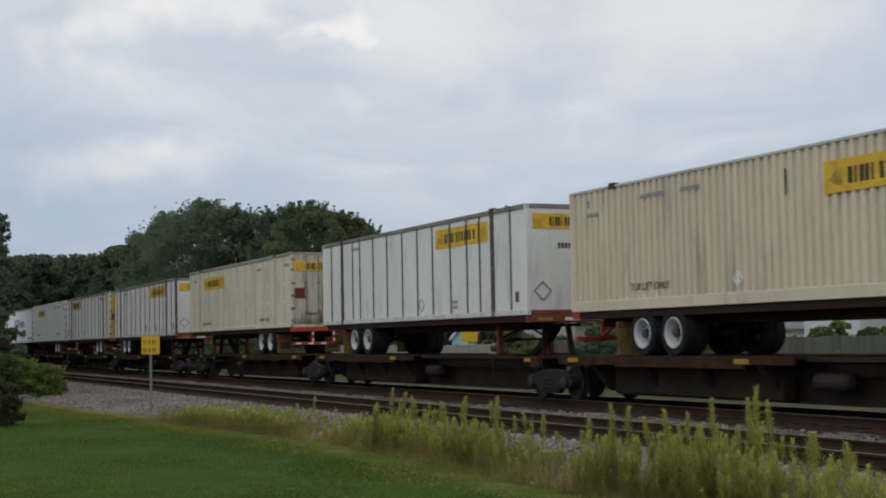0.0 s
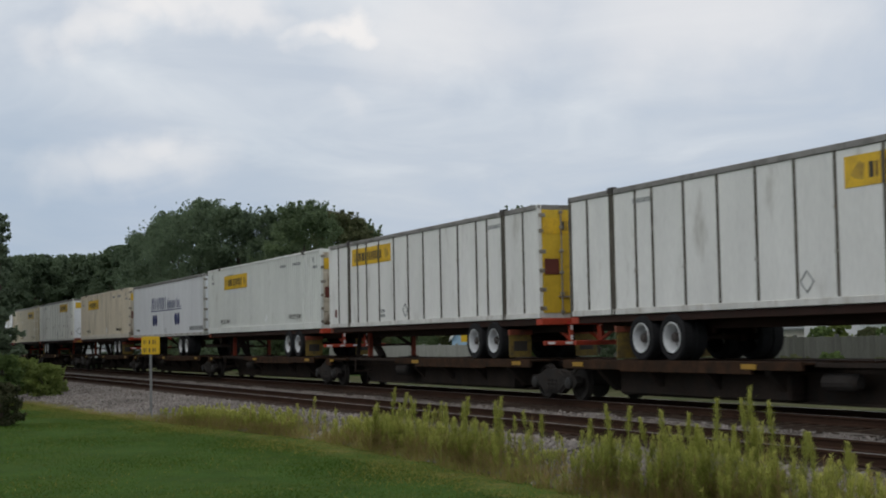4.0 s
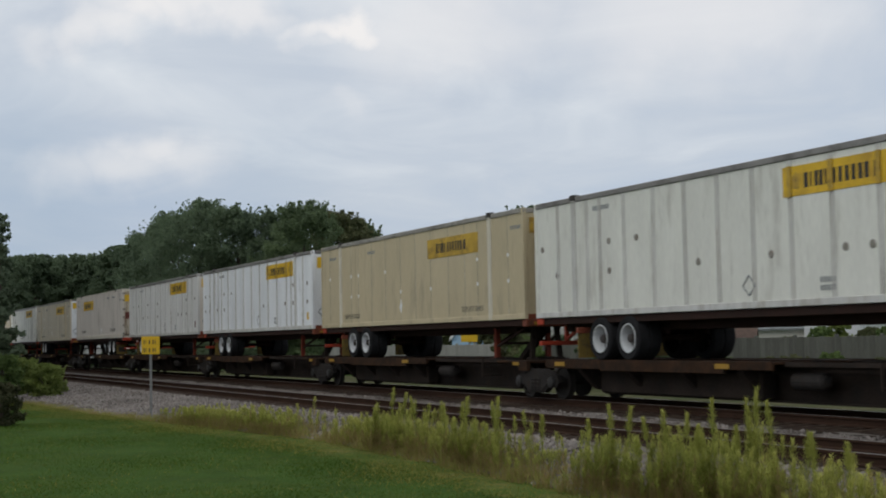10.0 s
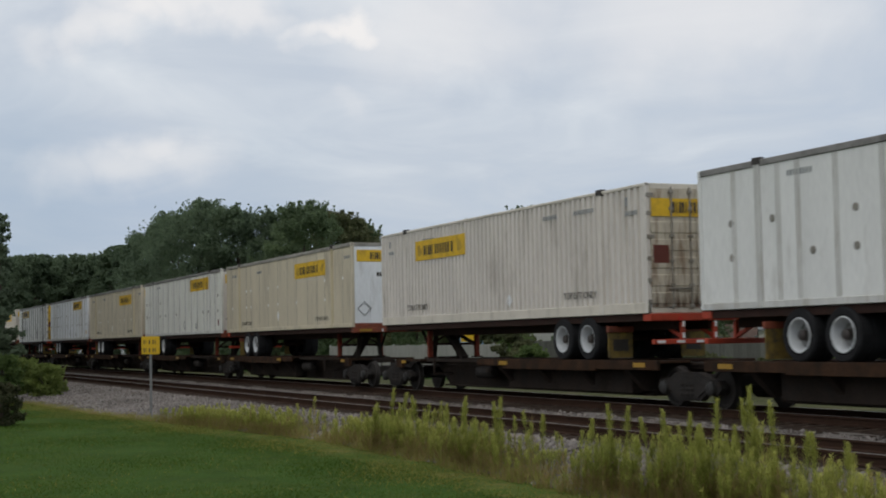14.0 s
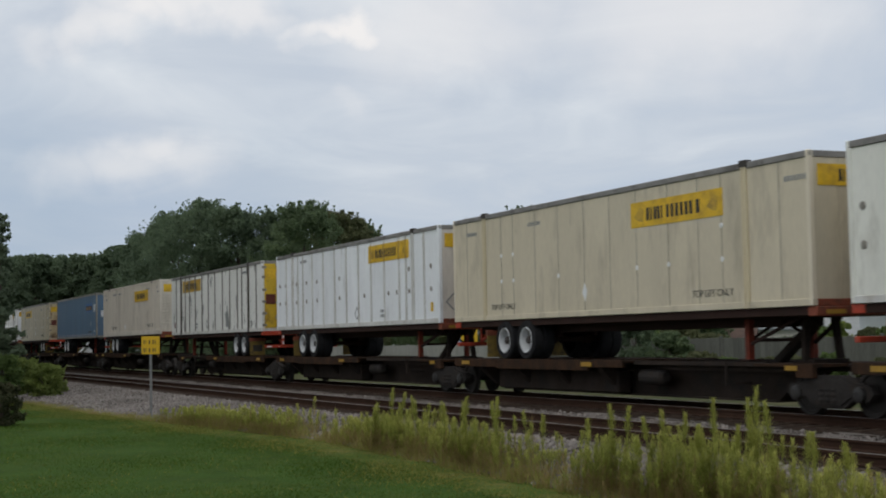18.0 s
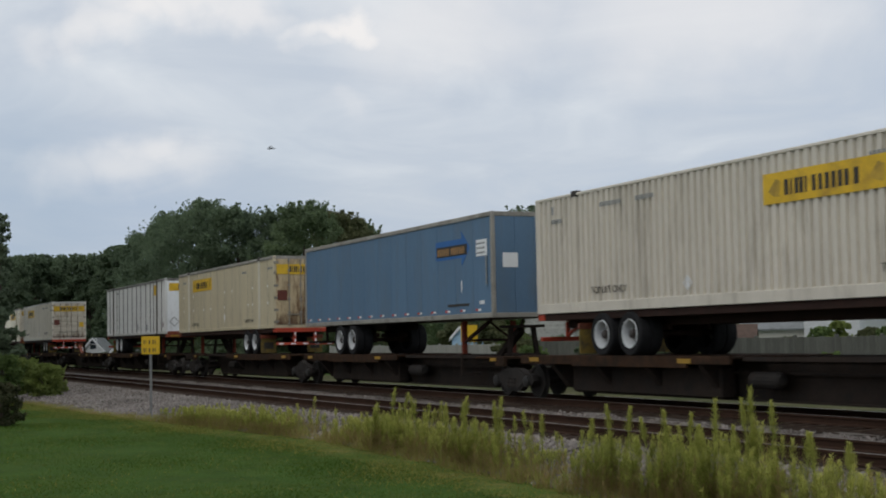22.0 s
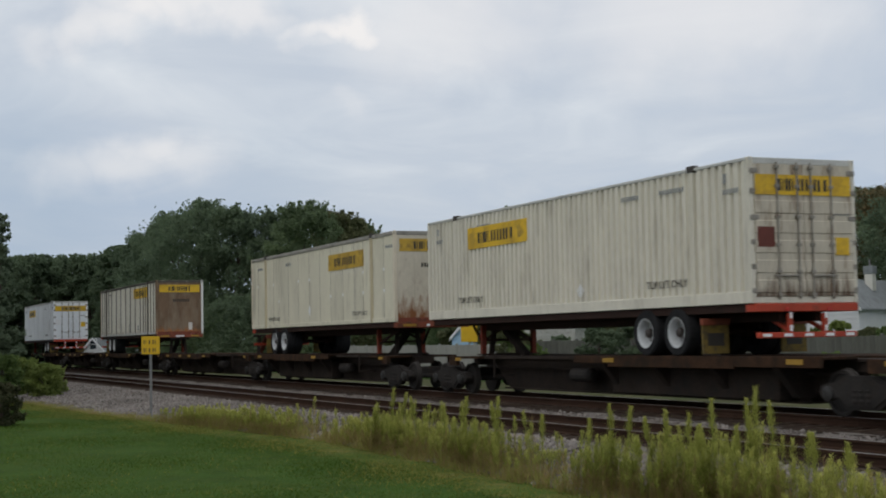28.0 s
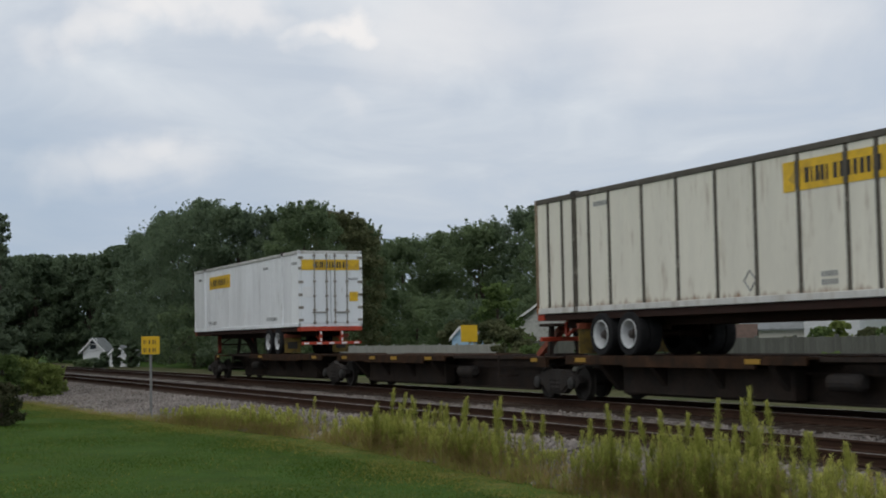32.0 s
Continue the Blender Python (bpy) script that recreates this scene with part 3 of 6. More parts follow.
def bed_profile(x):
    e = lawn_edge(x) - 0.25
    row = [(e, -0.64), (e + 0.5, -0.555)]
    for k in range(1, 9):
        y = e + 0.5 + (12.35 - e - 0.5) * k / 8
        row.append((y, -0.555 + (0.265 * k / 8) ** 1.0))
    return row + [(12.7, -0.335), (14.8, -0.335), (15.1, -0.29), (15.5, -0.31), (16.0, -0.29), (16.5, -0.21), (17.0, -0.245), (18.0, -0.245), (19.1, -0.245), (19.6, -0.205), (20.5, -0.42), (21.8, -0.66)]


ballast = new("ballast", strip("ballast", BED_X, bed_profile, M["ballast"], 0.03))
tagged(ballast, "grey crushed stone ballast under two tracks", "ballast", kind="structure")

service_strip = new("service_strip", strip("service_strip", [-420 + 6 * i for i in range(90)], lambda x: [(21.2, -0.66), (21.7, -0.60), (24.0, -0.62), (28.0, -0.63), (32.0, -0.68), (35.0, -0.85)],
                                           mat("dusty_grass_and_gravel", (0.085, 0.080, 0.042), 0.95, 0, 0.3, 0.5, 6, 0.5, (0.05, 0.062, 0.024), 0.42, 0.6, spec=0.05), 0.02))
tagged(service_strip, "rough dusty grass beside the far track", "ground", kind="structure")

verge = new("verge", strip("verge", [-110 + 0.25 * i for i in range(504)], lambda x: [(lawn_edge(x) - 1.1 - 0.7 * noise.noise(Vector((x * 0.45, 1, 2))) - 0.5 * noise.noise(Vector((x * 1.9, 5, 2))) - 0.5 * noise.noise(Vector((x * 5.3, 8, 2))), -0.606), (lawn_edge(x) - 0.35, -0.598), (lawn_edge(x) + 0.1, -0.600)],
                           mat("dry_verge_soil", (0.058, 0.092, 0.017), 1.0, 0, 0.35, 0.9, 11, 0.3, (0.160, 0.140, 0.048), 0.46, 0.70, spec=0.05)))
tagged(verge, "dry yellowed grass strip along the lawn's edge", "verge", kind="structure")

RAIL_LEN = (-420.0, 110.0)


def rail_profile(top):
    h = [(-0.070, -0.17), (0.070, -0.17), (0.070, -0.158), (0.014, -0.135), (0.010, -0.05), (0.036, -0.038), (0.036, -0.008), (0.026, 0.0), (-0.026, 0.0), (-0.036, -0.008), (-0.036, -0.038), (-0.010, -0.05), (-0.014, -0.135), (-0.070, -0.158)]
    return [(a, top + b) for a, b in h]


def track(name, centre, top, label, shiny):
    owner = thing(name, label, "railway track", kind="structure")
    for side in (-1, 1):
        y = centre + side * 0.755
        part("rail", Shape().prism([(y + a, z) for a, z in rail_profile(top)], *RAIL_LEN, axis=0), M["rail_side"], owner)
        part("rail_head", Shape().box(*RAIL_LEN, y - 0.027, y + 0.027, top - 0.001, top + 0.003), M[shiny], owner, "worn running surface")
    # a darker brown ballast strip between the rails and a little beyond
    level, reach = top - 0.192, 1.7 if centre > 16 else 1.42
    bed = new("fouled_bed", strip("fouled_bed", [-420 + 1.5 * i for i in range(353)], lambda x: [(centre - reach - 0.08 * noise.noise(Vector((x, 4, centre))), level - 0.03), (centre - 1.2, level), (centre, level - 0.004), (centre + 1.2, level), (centre + 1.42, level - 0.06)], M["dark_ballast"], 0.012))
    bed.parent = owner
    bed["label"] = "dark brown ballast between and beside the rails"
    return owner


near_track = track("track_near", NEAR_TRACK_Y, -0.09, "empty rusty track on wooden ties", "rail_top")
far_track = track("track_far", TRACK_Y, 0.0, "track on wooden ties beneath the train", "rail_top")


def tie_shape():
    s = Shape().box(-0.115, 0.115, -1.3, 1.3, -0.17, 0.0, 0.012)
    for side in (-1, 1):
        s.box(-0.09, 0.09, side * 0.755 - 0.17, side * 0.755 + 0.17, 0.0, 0.012)
    return s


# ---- rolling stock ----
HALF_L, HALF_W, BOX_H = 8.075, 1.28, 2.868
BOX_Z = 2.13
LOW = 0.10
VAN_Z = 2.02


def bars(shape, x0, z0, widths, h, y, gap, flip, depth=0.006):
    """A row of plain bars in the manner of lettering, on the side at y; flip: read towards -x."""
    x = 0.0
    y1 = y + math.copysign(depth, y)
    for w in widths:
        if w > 0:
            a, b = x, x + w
            a, b = (x0 - b, x0 - a) if flip else (x0 + a, x0 + b)
            shape.box(a, b, min(y, y1), max(y, y1), z0, z0 + h)
        x += abs(w) + gap
    return shape


def end_bars(shape, y0, z0, widths, h, x, gap, flip, depth=0.006):
    y = 0.0
    x1 = x + math.copysign(depth, x)
    for w in widths:
        if w > 0:
            a, b = y, y + w
            a, b = (y0 - b, y0 - a) if flip else (y0 + a, y0 + b)
            shape.box(min(x, x1), max(x, x1), a, b, z0, z0 + h)
        y += abs(w) + gap
    return shape


# strokes of a name as plain upright bars: (start, width) over the name's length
NAME_STROKES = ((0.022, 0.052), (0.100, 0.022), (0.158, 0.046), (0.218, 0.046), (0.290, 0.022), (0.380, 0.044), (0.458, 0.044), (0.540, 0.044), (0.618, 0.044), (0.695, 0.048), (0.770, 0.048), (0.880, 0.056))


def name_bars(start, low, length, high, face, flip, end=False):
    """Plain bars of a name's size: on a side at y = face, or on an end at x = face."""
    shape = Shape()
    out = face + math.copysign(0.006, face)
    near, far = sorted((face, out))

    def bar(a, w, z0, z1):
        a, b = a * length, (a + w) * length
        a, b = (start - b, start - a) if flip else (start + a, start + b)
        if end:
            shape.box(near, far, a, b, z0, z1)
        else:
            shape.box(a, b, near, far, z0, z1)
    for a, w in NAME_STROKES:
        bar(a, w, low, low + high * (0.2 if w < 0.02 else 1.0))
    return shape


def lettering(parent, words, x, y, z, size, material, flip, label=""):
    """Words in the built-in font on a side at y; x is where the reader begins."""
    data = bpy.data.curves.new("lettering", "FONT")
    data.body, data.size, data.extrude = words, size, 0.002
    ob = bpy.data.objects.new("lettering", data)
    me = bpy.data.meshes.new_from_object(ob)
    bpy.data.objects.remove(ob)
    bpy.data.curves.remove(data)
    me.materials.clear()
    me.materials.append(material)
    me.transform(pose(x, y, z, 90, 0, 180 if flip else 0))
    made = new("lettering", me)
    made.parent = parent
    made["label"] = label or words.lower() + " lettering"
    made["kind"] = "stuff"
    return made


def corrugated(x0, x1, y, z0, z1, pitch, depth, out):
    """A wall of trapezoid ribs; out: +1 or -1, the way it faces."""
    n = max(1, round((x1 - x0) / pitch))
    p = (x1 - x0) / n
    line = []
    for i in range(n):
        a = x0 + i * p
        line += [(a, 0), (a + 0.44 * p, 0), (a + 0.52 * p, -depth), (a + 0.92 * p, -depth)]
    line.append((x1, 0))
    s = Shape()
    verts = [(x, y + out * d, z) for z in (z0, z1) for x, d in line]
    k = len(line)
    faces = [(i, i + 1, k + i + 1, k + i) for i in range(k - 1)]
    return s.add(verts, faces)


WORN_POSTS = (7.46, 6.7, 6.03, 5.35, 4.79, 3.98, 2.6, 1.24, -0.1, -1.55, -2.95, -4.4, -5.35, -6.03, -6.68, -7.4)
PAD_POSTS = (6.9, 6.03, 5.45, 4.88, 3.6, 2.4, 1.2, 0.0, -1.22, -2.45, -3.7, -4.8, -5.4, -6.03, -6.85)
PAD_COLUMNS = (7.4, 5.68, 4.65, 3.93, 1.74, -0.74, -3.18, -4.4, -5.6, -6.95, -7.7)
POSTS = (7.12, 6.03, 5.2, 4.35, 3.2, 1.9, 0.72, -0.5, -1.8, -3.05, -4.3, -5.0, -6.03, -7.18)


def ring(shape, x, y, z, r, out, n=14):
    return shape.lathe(1, (x, y, z), [(0, r), (out * 0.012, r), (out * 0.018, r * 0.8)], n)


def diamond(shape, x, y, z, r, out):
    for a, b in (((0, r), (r, 0)), ((r, 0), (0, -r)), ((0, -r), (-r, 0)), ((-r, 0), (0, r))):
        shape.beam((x + a[0], y + out * 0.004, z + a[1]), (x + b[0], y + out * 0.004, z + b[1]), 0.02, 0.02)
    return shape


def box_container(spec, seed):
    """A 53-foot box: nose towards +x, doors towards -x. spec: style, colour, label, s (the side that shows)."""
    rng = random.Random(seed)
    style, s = spec["style"], spec["side"]
    body = M[spec["colour"]]
    wall = M[spec.get("wall", spec["colour"])]
    owner = thing("trailer" if style == "van" else "shipping_container", spec["label"], "trailer" if style == "van" else "container", "boxes on the train")
    L, W, H = HALF_L, HALF_W, BOX_H
    top_h = 0.07 if style == "ribbed" else 0.125
    low_h = 0.24 if style == "ribbed" else 0.14
    rail_top = M[spec.get("top", "rail")]
    rail_low = M[spec.get("low", "bead" if style in ("posts", "riveted") else spec["colour"])]
    posts = spec.get("posts", PAD_POSTS if style == "riveted" else POSTS)
    inset, post_w = 0.03, spec.get("post_w", 0.035)
    # roof, floor, rails, posts
    part("roof", lambda: Shape().box(-L + 0.05, L - 0.05, -W + 0.06, W - 0.06, H - 0.06, H - 0.015, 0.01), M["roof"], owner, key=1)
    part("floor", lambda: Shape().box(-L + 0.06, L - 0.06, -W + 0.06, W - 0.06, 0.02, 0.12), M["chassis"], owner, key=1)
    for q in (-1, 1):
        y0, y1 = sorted((q * (W - 0.09), q * W))
        part("top_rail", lambda: Shape().box(-L, L, y0, y1, H - top_h, H, 0.012), rail_top, owner, key=(q, top_h))
        part("bottom_rail", lambda: Shape().box(-L, L, y0, y1, 0.0, low_h, 0.012), rail_low, owner, key=(q, low_h))
        for e in (-1, 1):
            x0, x1 = sorted((e * (L - 0.11), e * L))
            ya, yb = sorted((q * (W - 0.11), q * (W + 0.002)))
            part("corner_post", lambda: Shape().box(x0, x1, ya, yb, 0.0, H + 0.004, 0.014), M[spec.get("corner_far" if q != s and "corner_far" in spec else "corner", spec["colour"])], owner, key=(q, e))
    for e in (-1, 1):
        x0, x1 = sorted((e * (L - 0.09), e * (L - 0.005)))
        part("header", lambda: Shape().box(x0, x1, -W + 0.11, W - 0.11, H - 0.13, H - 0.004, 0.01), rail_top, owner, key=e)
        part("threshold", lambda: Shape().box(x0, x1, -W + 0.11, W - 0.11, 0.0, 0.13, 0.01), M["front"] if e > 0 and style != "van" else rail_low, owner, key=e)
    # side walls
    lifts = () if style == "van" else (6.03, -6.03)
    for q in (-1, 1):
        yw = q * (W - inset)
        if style == "ribbed":
            edges = (-L + 0.1, -6.08, 6.08, L - 0.1)
            for a, b in zip(edges, edges[1:]):
                part("side_panel", lambda: corrugated(a + 0.02, b - 0.02, q * (W - 0.008), low_h, H - top_h, 0.25, 0.065, q), wall, owner, key=(q, round(a, 2)))
        elif q != s:
            ya, yb = sorted((yw - q * 0.03, yw))
            part("side_wall", lambda: Shape().box(-L + 0.1, L - 0.1, ya, yb, low_h, H - top_h), wall, owner, key=q)
        else:
            cuts = [-L + 0.1] + sorted(posts if style != "van" else [-L + 1.24 * i for i in range(1, 13)]) + [L - 0.1]
            for a, b in zip(cuts, cuts[1:]):
                ya, yb = sorted((yw - q * 0.03, yw + q * 0.002 * rng.random()))
                part("side_panel", Shape().box(a + 0.006, b - 0.006, ya, yb, low_h, H - top_h, 0.004), wall, owner)
            for x in cuts[1:-1]:
                if style == "posts":
                    ya, yb = sorted((yw - q * 0.01, yw + q * 0.026))
                    part("side_post", lambda: Shape().box(-post_w, post_w, ya, yb, low_h, H - top_h, 0.01), M[spec.get("post", "post")], owner, key=(q, post_w)).location.x = x
                elif style == "riveted":
                    # paired grey strips put the post's edge shading into the colour
                    ya, yb = sorted((yw - q * 0.01, yw + q * 0.024))
                    part("side_post", lambda: Shape().box(-0.06, -0.034, ya, yb, low_h, H - top_h, 0.006).box(0.034, 0.06, ya, yb, low_h, H - top_h, 0.006).box(-0.012, 0.012, *sorted((yw - q * 0.01, yw + q * 0.003)), low_h, H - top_h), M["bead"], owner, key=q).location.x = x
                elif style == "smooth":
                    ya, yb = sorted((yw - q * 0.01, yw + q * 0.008))
                    part("seam", lambda: Shape().box(-0.014, 0.014, ya, yb, low_h, H - top_h, 0.003), M[spec.get("seam", "seam")], owner, key=q).location.x = x
        for x in lifts:
            ya, yb = sorted((q * (W - 0.05), q * (W + 0.018)))
            tone = {"posts": M["post"], "ribbed": body, "smooth": M[spec.get("lift", "pale_tan")], "riveted": M["bead"]}[style]
            post = part("lift_post", lambda: Shape().box(-0.085, -0.03, ya, yb, 0.0, H, 0.01).box(0.03, 0.085, ya, yb, 0.0, H, 0.01).box(-0.03, 0.03, min(ya, yb) + 0.02, max(ya, yb) - 0.02, 0.0, H), tone, owner, key=q)
            post.location.x = x
            if q == s:
                part("lift_socket", lambda: Shape().box(-0.13, 0.13, *sorted((q * (W - 0.12), q * (W + 0.02))), H - 0.10, H + 0.045, 0.012), M["ink"], post, "dark lifting socket", key=q)
    y_out = s * (W - 0.004) if style == "ribbed" else s * (W - 0.0265)
    flip = s > 0
    # pads and rivets
    if style in ("riveted", "smooth"):
        for x in PAD_COLUMNS if style == "riveted" else (7.12, 5.2, 3.2, 1.9, -0.5, -1.8, -4.3, -5.0, -7.18):
            for z in (1.02, 1.70):
                if rng.random() < (0.75 if style == "smooth" else 0.85) and not (1.2 < x < 5 and z > 1.6):
                    part("pad", lambda: ring(Shape(), 0, s * (W - 0.029), 0, 0.055 if style == "smooth" else 0.078, s), M["paper"] if style == "smooth" else M["bar"], owner, key=(s, style)).location = (x, 0, z)
    elif style == "posts":
        for x in posts[1::2]:
            for z in (0.95, 1.75):
                part("pad", lambda: ring(Shape(), 0, s * (W + 0.0), 0, 0.04, s, 8), M["bar"], owner, key=(s, "posts")).location = (x, 0, z)
    # yellow name panel with plain bars for its lettering
    if spec.get("banner"):
        b0, b1, zb, hb = spec["banner"]
        tone = M[spec.get("banner_paint", "yellow")]
        ya, yb = sorted((y_out, y_out + s * 0.008))
        panel = part("name_panel", Shape().box(b0, b1, ya, yb, zb, zb + hb), tone, owner, "yellow name panel")
        if style in ("posts", "riveted"):
            # the panel is cut by the posts
            for x in posts:
                if b0 < x < b1:
                    ya2, yb2 = sorted((y_out, y_out + s * 0.034))
                    half = post_w + 0.005 if style == "posts" else 0.06
                    part("side_post", lambda: Shape().box(-half, half, ya2, yb2, -0.29, 0.29), M[spec.get("post", "post")] if style == "posts" else M["dull_yellow"], panel, key=(s, "cut", half)).location = (x, 0, zb + hb / 2)
        if b1 - b0 > 1:
            wide = (b1 - b0) * 0.64
            start = b1 - (b1 - b0) * 0.17 if flip else b0 + (b1 - b0) * 0.17
            part("name_mark", name_bars(start, zb + hb * 0.23, wide, hb * 0.5, y_out + s * 0.007, flip), M["ink"], panel, "black bars of lettering")
            for u in (0.10, 0.90):
                part("corner_mark", Shape().prism([(b0 + (b1 - b0) * u + a * 0.2, zb + hb * 0.5 + b * hb) for a, b in ((-1, -0.1), (0.2, 0.3), (1, 0.2), (0.7, -0.3), (-0.2, -0.25))], *sorted((y_out + s * 0.007, y_out + s * 0.012))), M["dull_yellow"], panel, "darker yellow emblem")
    # small markings
    if style == "ribbed":
        for x in (5.8, -4.6):
            start = x + (0 if flip else -1.0) + (0.0 if x > 0 else 0.3)
            lettering(owner, "TOP LIFT ONLY", start if not flip else start + 0.1, y_out + s * 0.006, 0.42, 0.23, M["ink"], flip)
        for x, w in ((7.4, 0.5), (4.6, 0.9), (-3.2, 0.8), (-4.8, 1.0), (-7.2, 0.6)):
            part("marking", bars(Shape(), x, 2.42 if abs(x) < 7 else 2.2, [0.07] * int(w / 0.11), 0.10, y_out, 0.04, flip), M["grey_ink"], owner, "small grey stencilled marking")
        for x in (7.35, -7.2):
            part("marking", bars(Shape(), x, 2.42, [0.1], 0.2, y_out, 0.04, flip), M["grey_ink"], owner)
        part("placard", diamond(Shape(), -1.2, y_out, 0.5, 0.15, s).box(-1.25, -1.15, *sorted((y_out, y_out + s * 0.004)), 0.42, 0.60), M["paper"], owner, "white diamond placard")
        if spec.get("scar"):
            part("rust_streak", Shape().box(0.4, 0.44, *sorted((y_out, y_out + s * 0.005)), 2.0, 2.5), M["sill"], owner, "rusty scrape")
    elif style in ("posts", "riveted"):
        part("placard", diamond(Shape(), 1.0, y_out, 0.45, 0.2, s), M["grey_ink"], owner, "outlined diamond placard")
        part("marking", bars(Shape(), -5.1, 2.45, [0.06] * 8, 0.11, y_out, 0.035, flip), M["grey_ink"], owner, "small grey stencilled marking")
        part("marking", bars(bars(Shape(), 3.2, 0.42, [0.06] * 5, 0.10, y_out, 0.035, flip), 3.2, 0.27, [0.06] * 5, 0.10, y_out, 0.035, flip), M["grey_ink"], owner, "two lines of faint grey marking")
        part("sticker", Shape().box(7.35, 7.55, *sorted((y_out, y_out + s * 0.006)), 0.35, 0.62), M["yellow"] if spec.get("tag") else M["maroon"], owner, "small square sticker")
    elif style == "smooth":
        for x in (4.8, -4.7):
            lettering(owner, "TOP LIFT ONLY", x + (1.2 if flip else -1.2) * (0.6 if x > 0 else 0.8) , y_out + s * 0.004, 0.28, 0.21, M["faded_ink"], flip)
        for x, z in ((-3.4, 2.35), (-7.2, 2.35), (7.3, 2.35)):
            part("marking", bars(Shape(), x, z, [0.06] * 7, 0.1, y_out, 0.04, flip), M["grey_ink"], owner, "small grey stencilled marking")
        part("placard", Shape().prism([(-0.5 + a, 0.55 + b) for a, b in ((0, 0.24), (0.12, 0.05), (0.03, -0.2), (-0.12, 0.0))], *sorted((y_out, y_out + s * 0.006))), M["paper"], owner, "torn white placard")
    # nose wall
    xn = L - 0.02
    nose = part("front_wall", lambda: nose_wall(xn, spec.get("nose_ribs")), M[spec.get("nose", spec["colour"])], owner, spec.get("nose_label", ""), key=(spec.get("nose_ribs"),))
    if spec.get("nose_banner"):
        panel = part("name_panel", lambda: Shape().box(xn + 0.0, xn + 0.012, -W + 0.2, W - 0.2, 2.22, 2.62), M[spec.get("banner_paint", "yellow")], owner, "yellow name panel", key="nose")
        part("name_mark", lambda: name_bars(-0.62, 2.30, 1.26, 0.23, xn + 0.011, False, True), M["ink"], panel, "black bars of lettering", key="nose")
        part("marking", lambda: end_bars(Shape(), -0.35, 1.72, [0.07] * 9, 0.14, xn, 0.03, False), M["ink"] if spec["colour"] != "tan" else M["grey_ink"], owner, "row of black characters as bars", key="nose")
        if spec.get("placard", True):
            d = Shape()
            for a, b in (((0, 1), (1, 0)), ((1, 0), (0, -1)), ((0, -1), (-1, 0)), ((-1, 0), (0, 1))):
                d.beam((xn + 0.004, -0.82 + a[0] * 0.24, 0.62 + a[1] * 0.24), (xn + 0.004, -0.82 + b[0] * 0.24, 0.62 + b[1] * 0.24), 0.03, 0.03)
            part("placard", d, M["grey_ink"], owner, "outlined diamond placard")
            part("sticker", Shape().box(xn, xn + 0.008, 0.25, 0.4, 0.42, 0.62), M["bolster"], owner, "small orange sticker")
            part("document_box", Shape().box(xn, xn + 0.06, 0.82, 1.0, 0.3, 0.95, 0.01), M["post"], owner, "dark document holder")
    if spec.get("nose_stains"):
        part("patch", Shape().box(xn, xn + 0.008, 0.48, 0.68, 0.22, 0.6), M["grey_beige"], owner, "pale scraped patch")
    # doors
    xd = -L + 0.01
    paint_door = M[spec.get("door", "door")]
    for q in (-1, 1):
        door = part("door", lambda: door_leaf(xd, q, style == "ribbed"), paint_door, owner, key=(q, style == "ribbed"))
        for u in (0.45, 0.86):
            y = q * (W - 0.1) * (1 - u)
            part("lock_bar", lambda: lock_bar(xd), M["bar"], door, "grey lock bar with its brackets", key=1).location.y = y
        for z in (0.25, 0.72, 1.2, 1.68, 2.2, 2.6):
            part("hinge", lambda: Shape().box(xd - 0.03, xd + 0.02, *sorted((q * -0.14, q * 0.05)), -0.05, 0.05, 0.008), M["bar"], door, key=q).location = (0, q * (W - 0.06), z)
        part("handle", Shape().box(xd - 0.07, xd - 0.03, *sorted((q * 0.15, q * 0.75)), 0.52, 0.56, 0.006), M["bar"], door)
    if style != "van":
        panel = part("name_panel", lambda: Shape().box(xd - 0.034, xd - 0.022, -W + 0.13, W - 0.13, 2.13, 2.53), M["yellow"], owner, "yellow name panel", key="door")
        part("name_mark", lambda: name_bars(0.64, 2.21, 1.28, 0.24, xd - 0.033, True, True), M["ink"], panel, "black bars of lettering", key="door")
        part("sticker", lambda: Shape().box(xd - 0.034, xd - 0.022, 0.72, 1.12, 1.1, 1.5), M[spec.get("plate", "maroon")], owner, "dark plate on the door", key="plate1")
        part("sticker", lambda: Shape().box(xd - 0.034, xd - 0.022, -1.08, -0.75, 0.95, 1.3), M["yellow"], owner, "yellow sticker on the door", key="plate2")
        part("marking", lambda: end_bars(Shape(), -0.72, 1.75, [0.05] * 5, 0.09, xd - 0.025, 0.03, True), M["grey_ink"], owner, "small grey stencilled marking", key="door")
    if style == "van":
        van_livery(owner, spec, s, y_out, flip)
    return owner


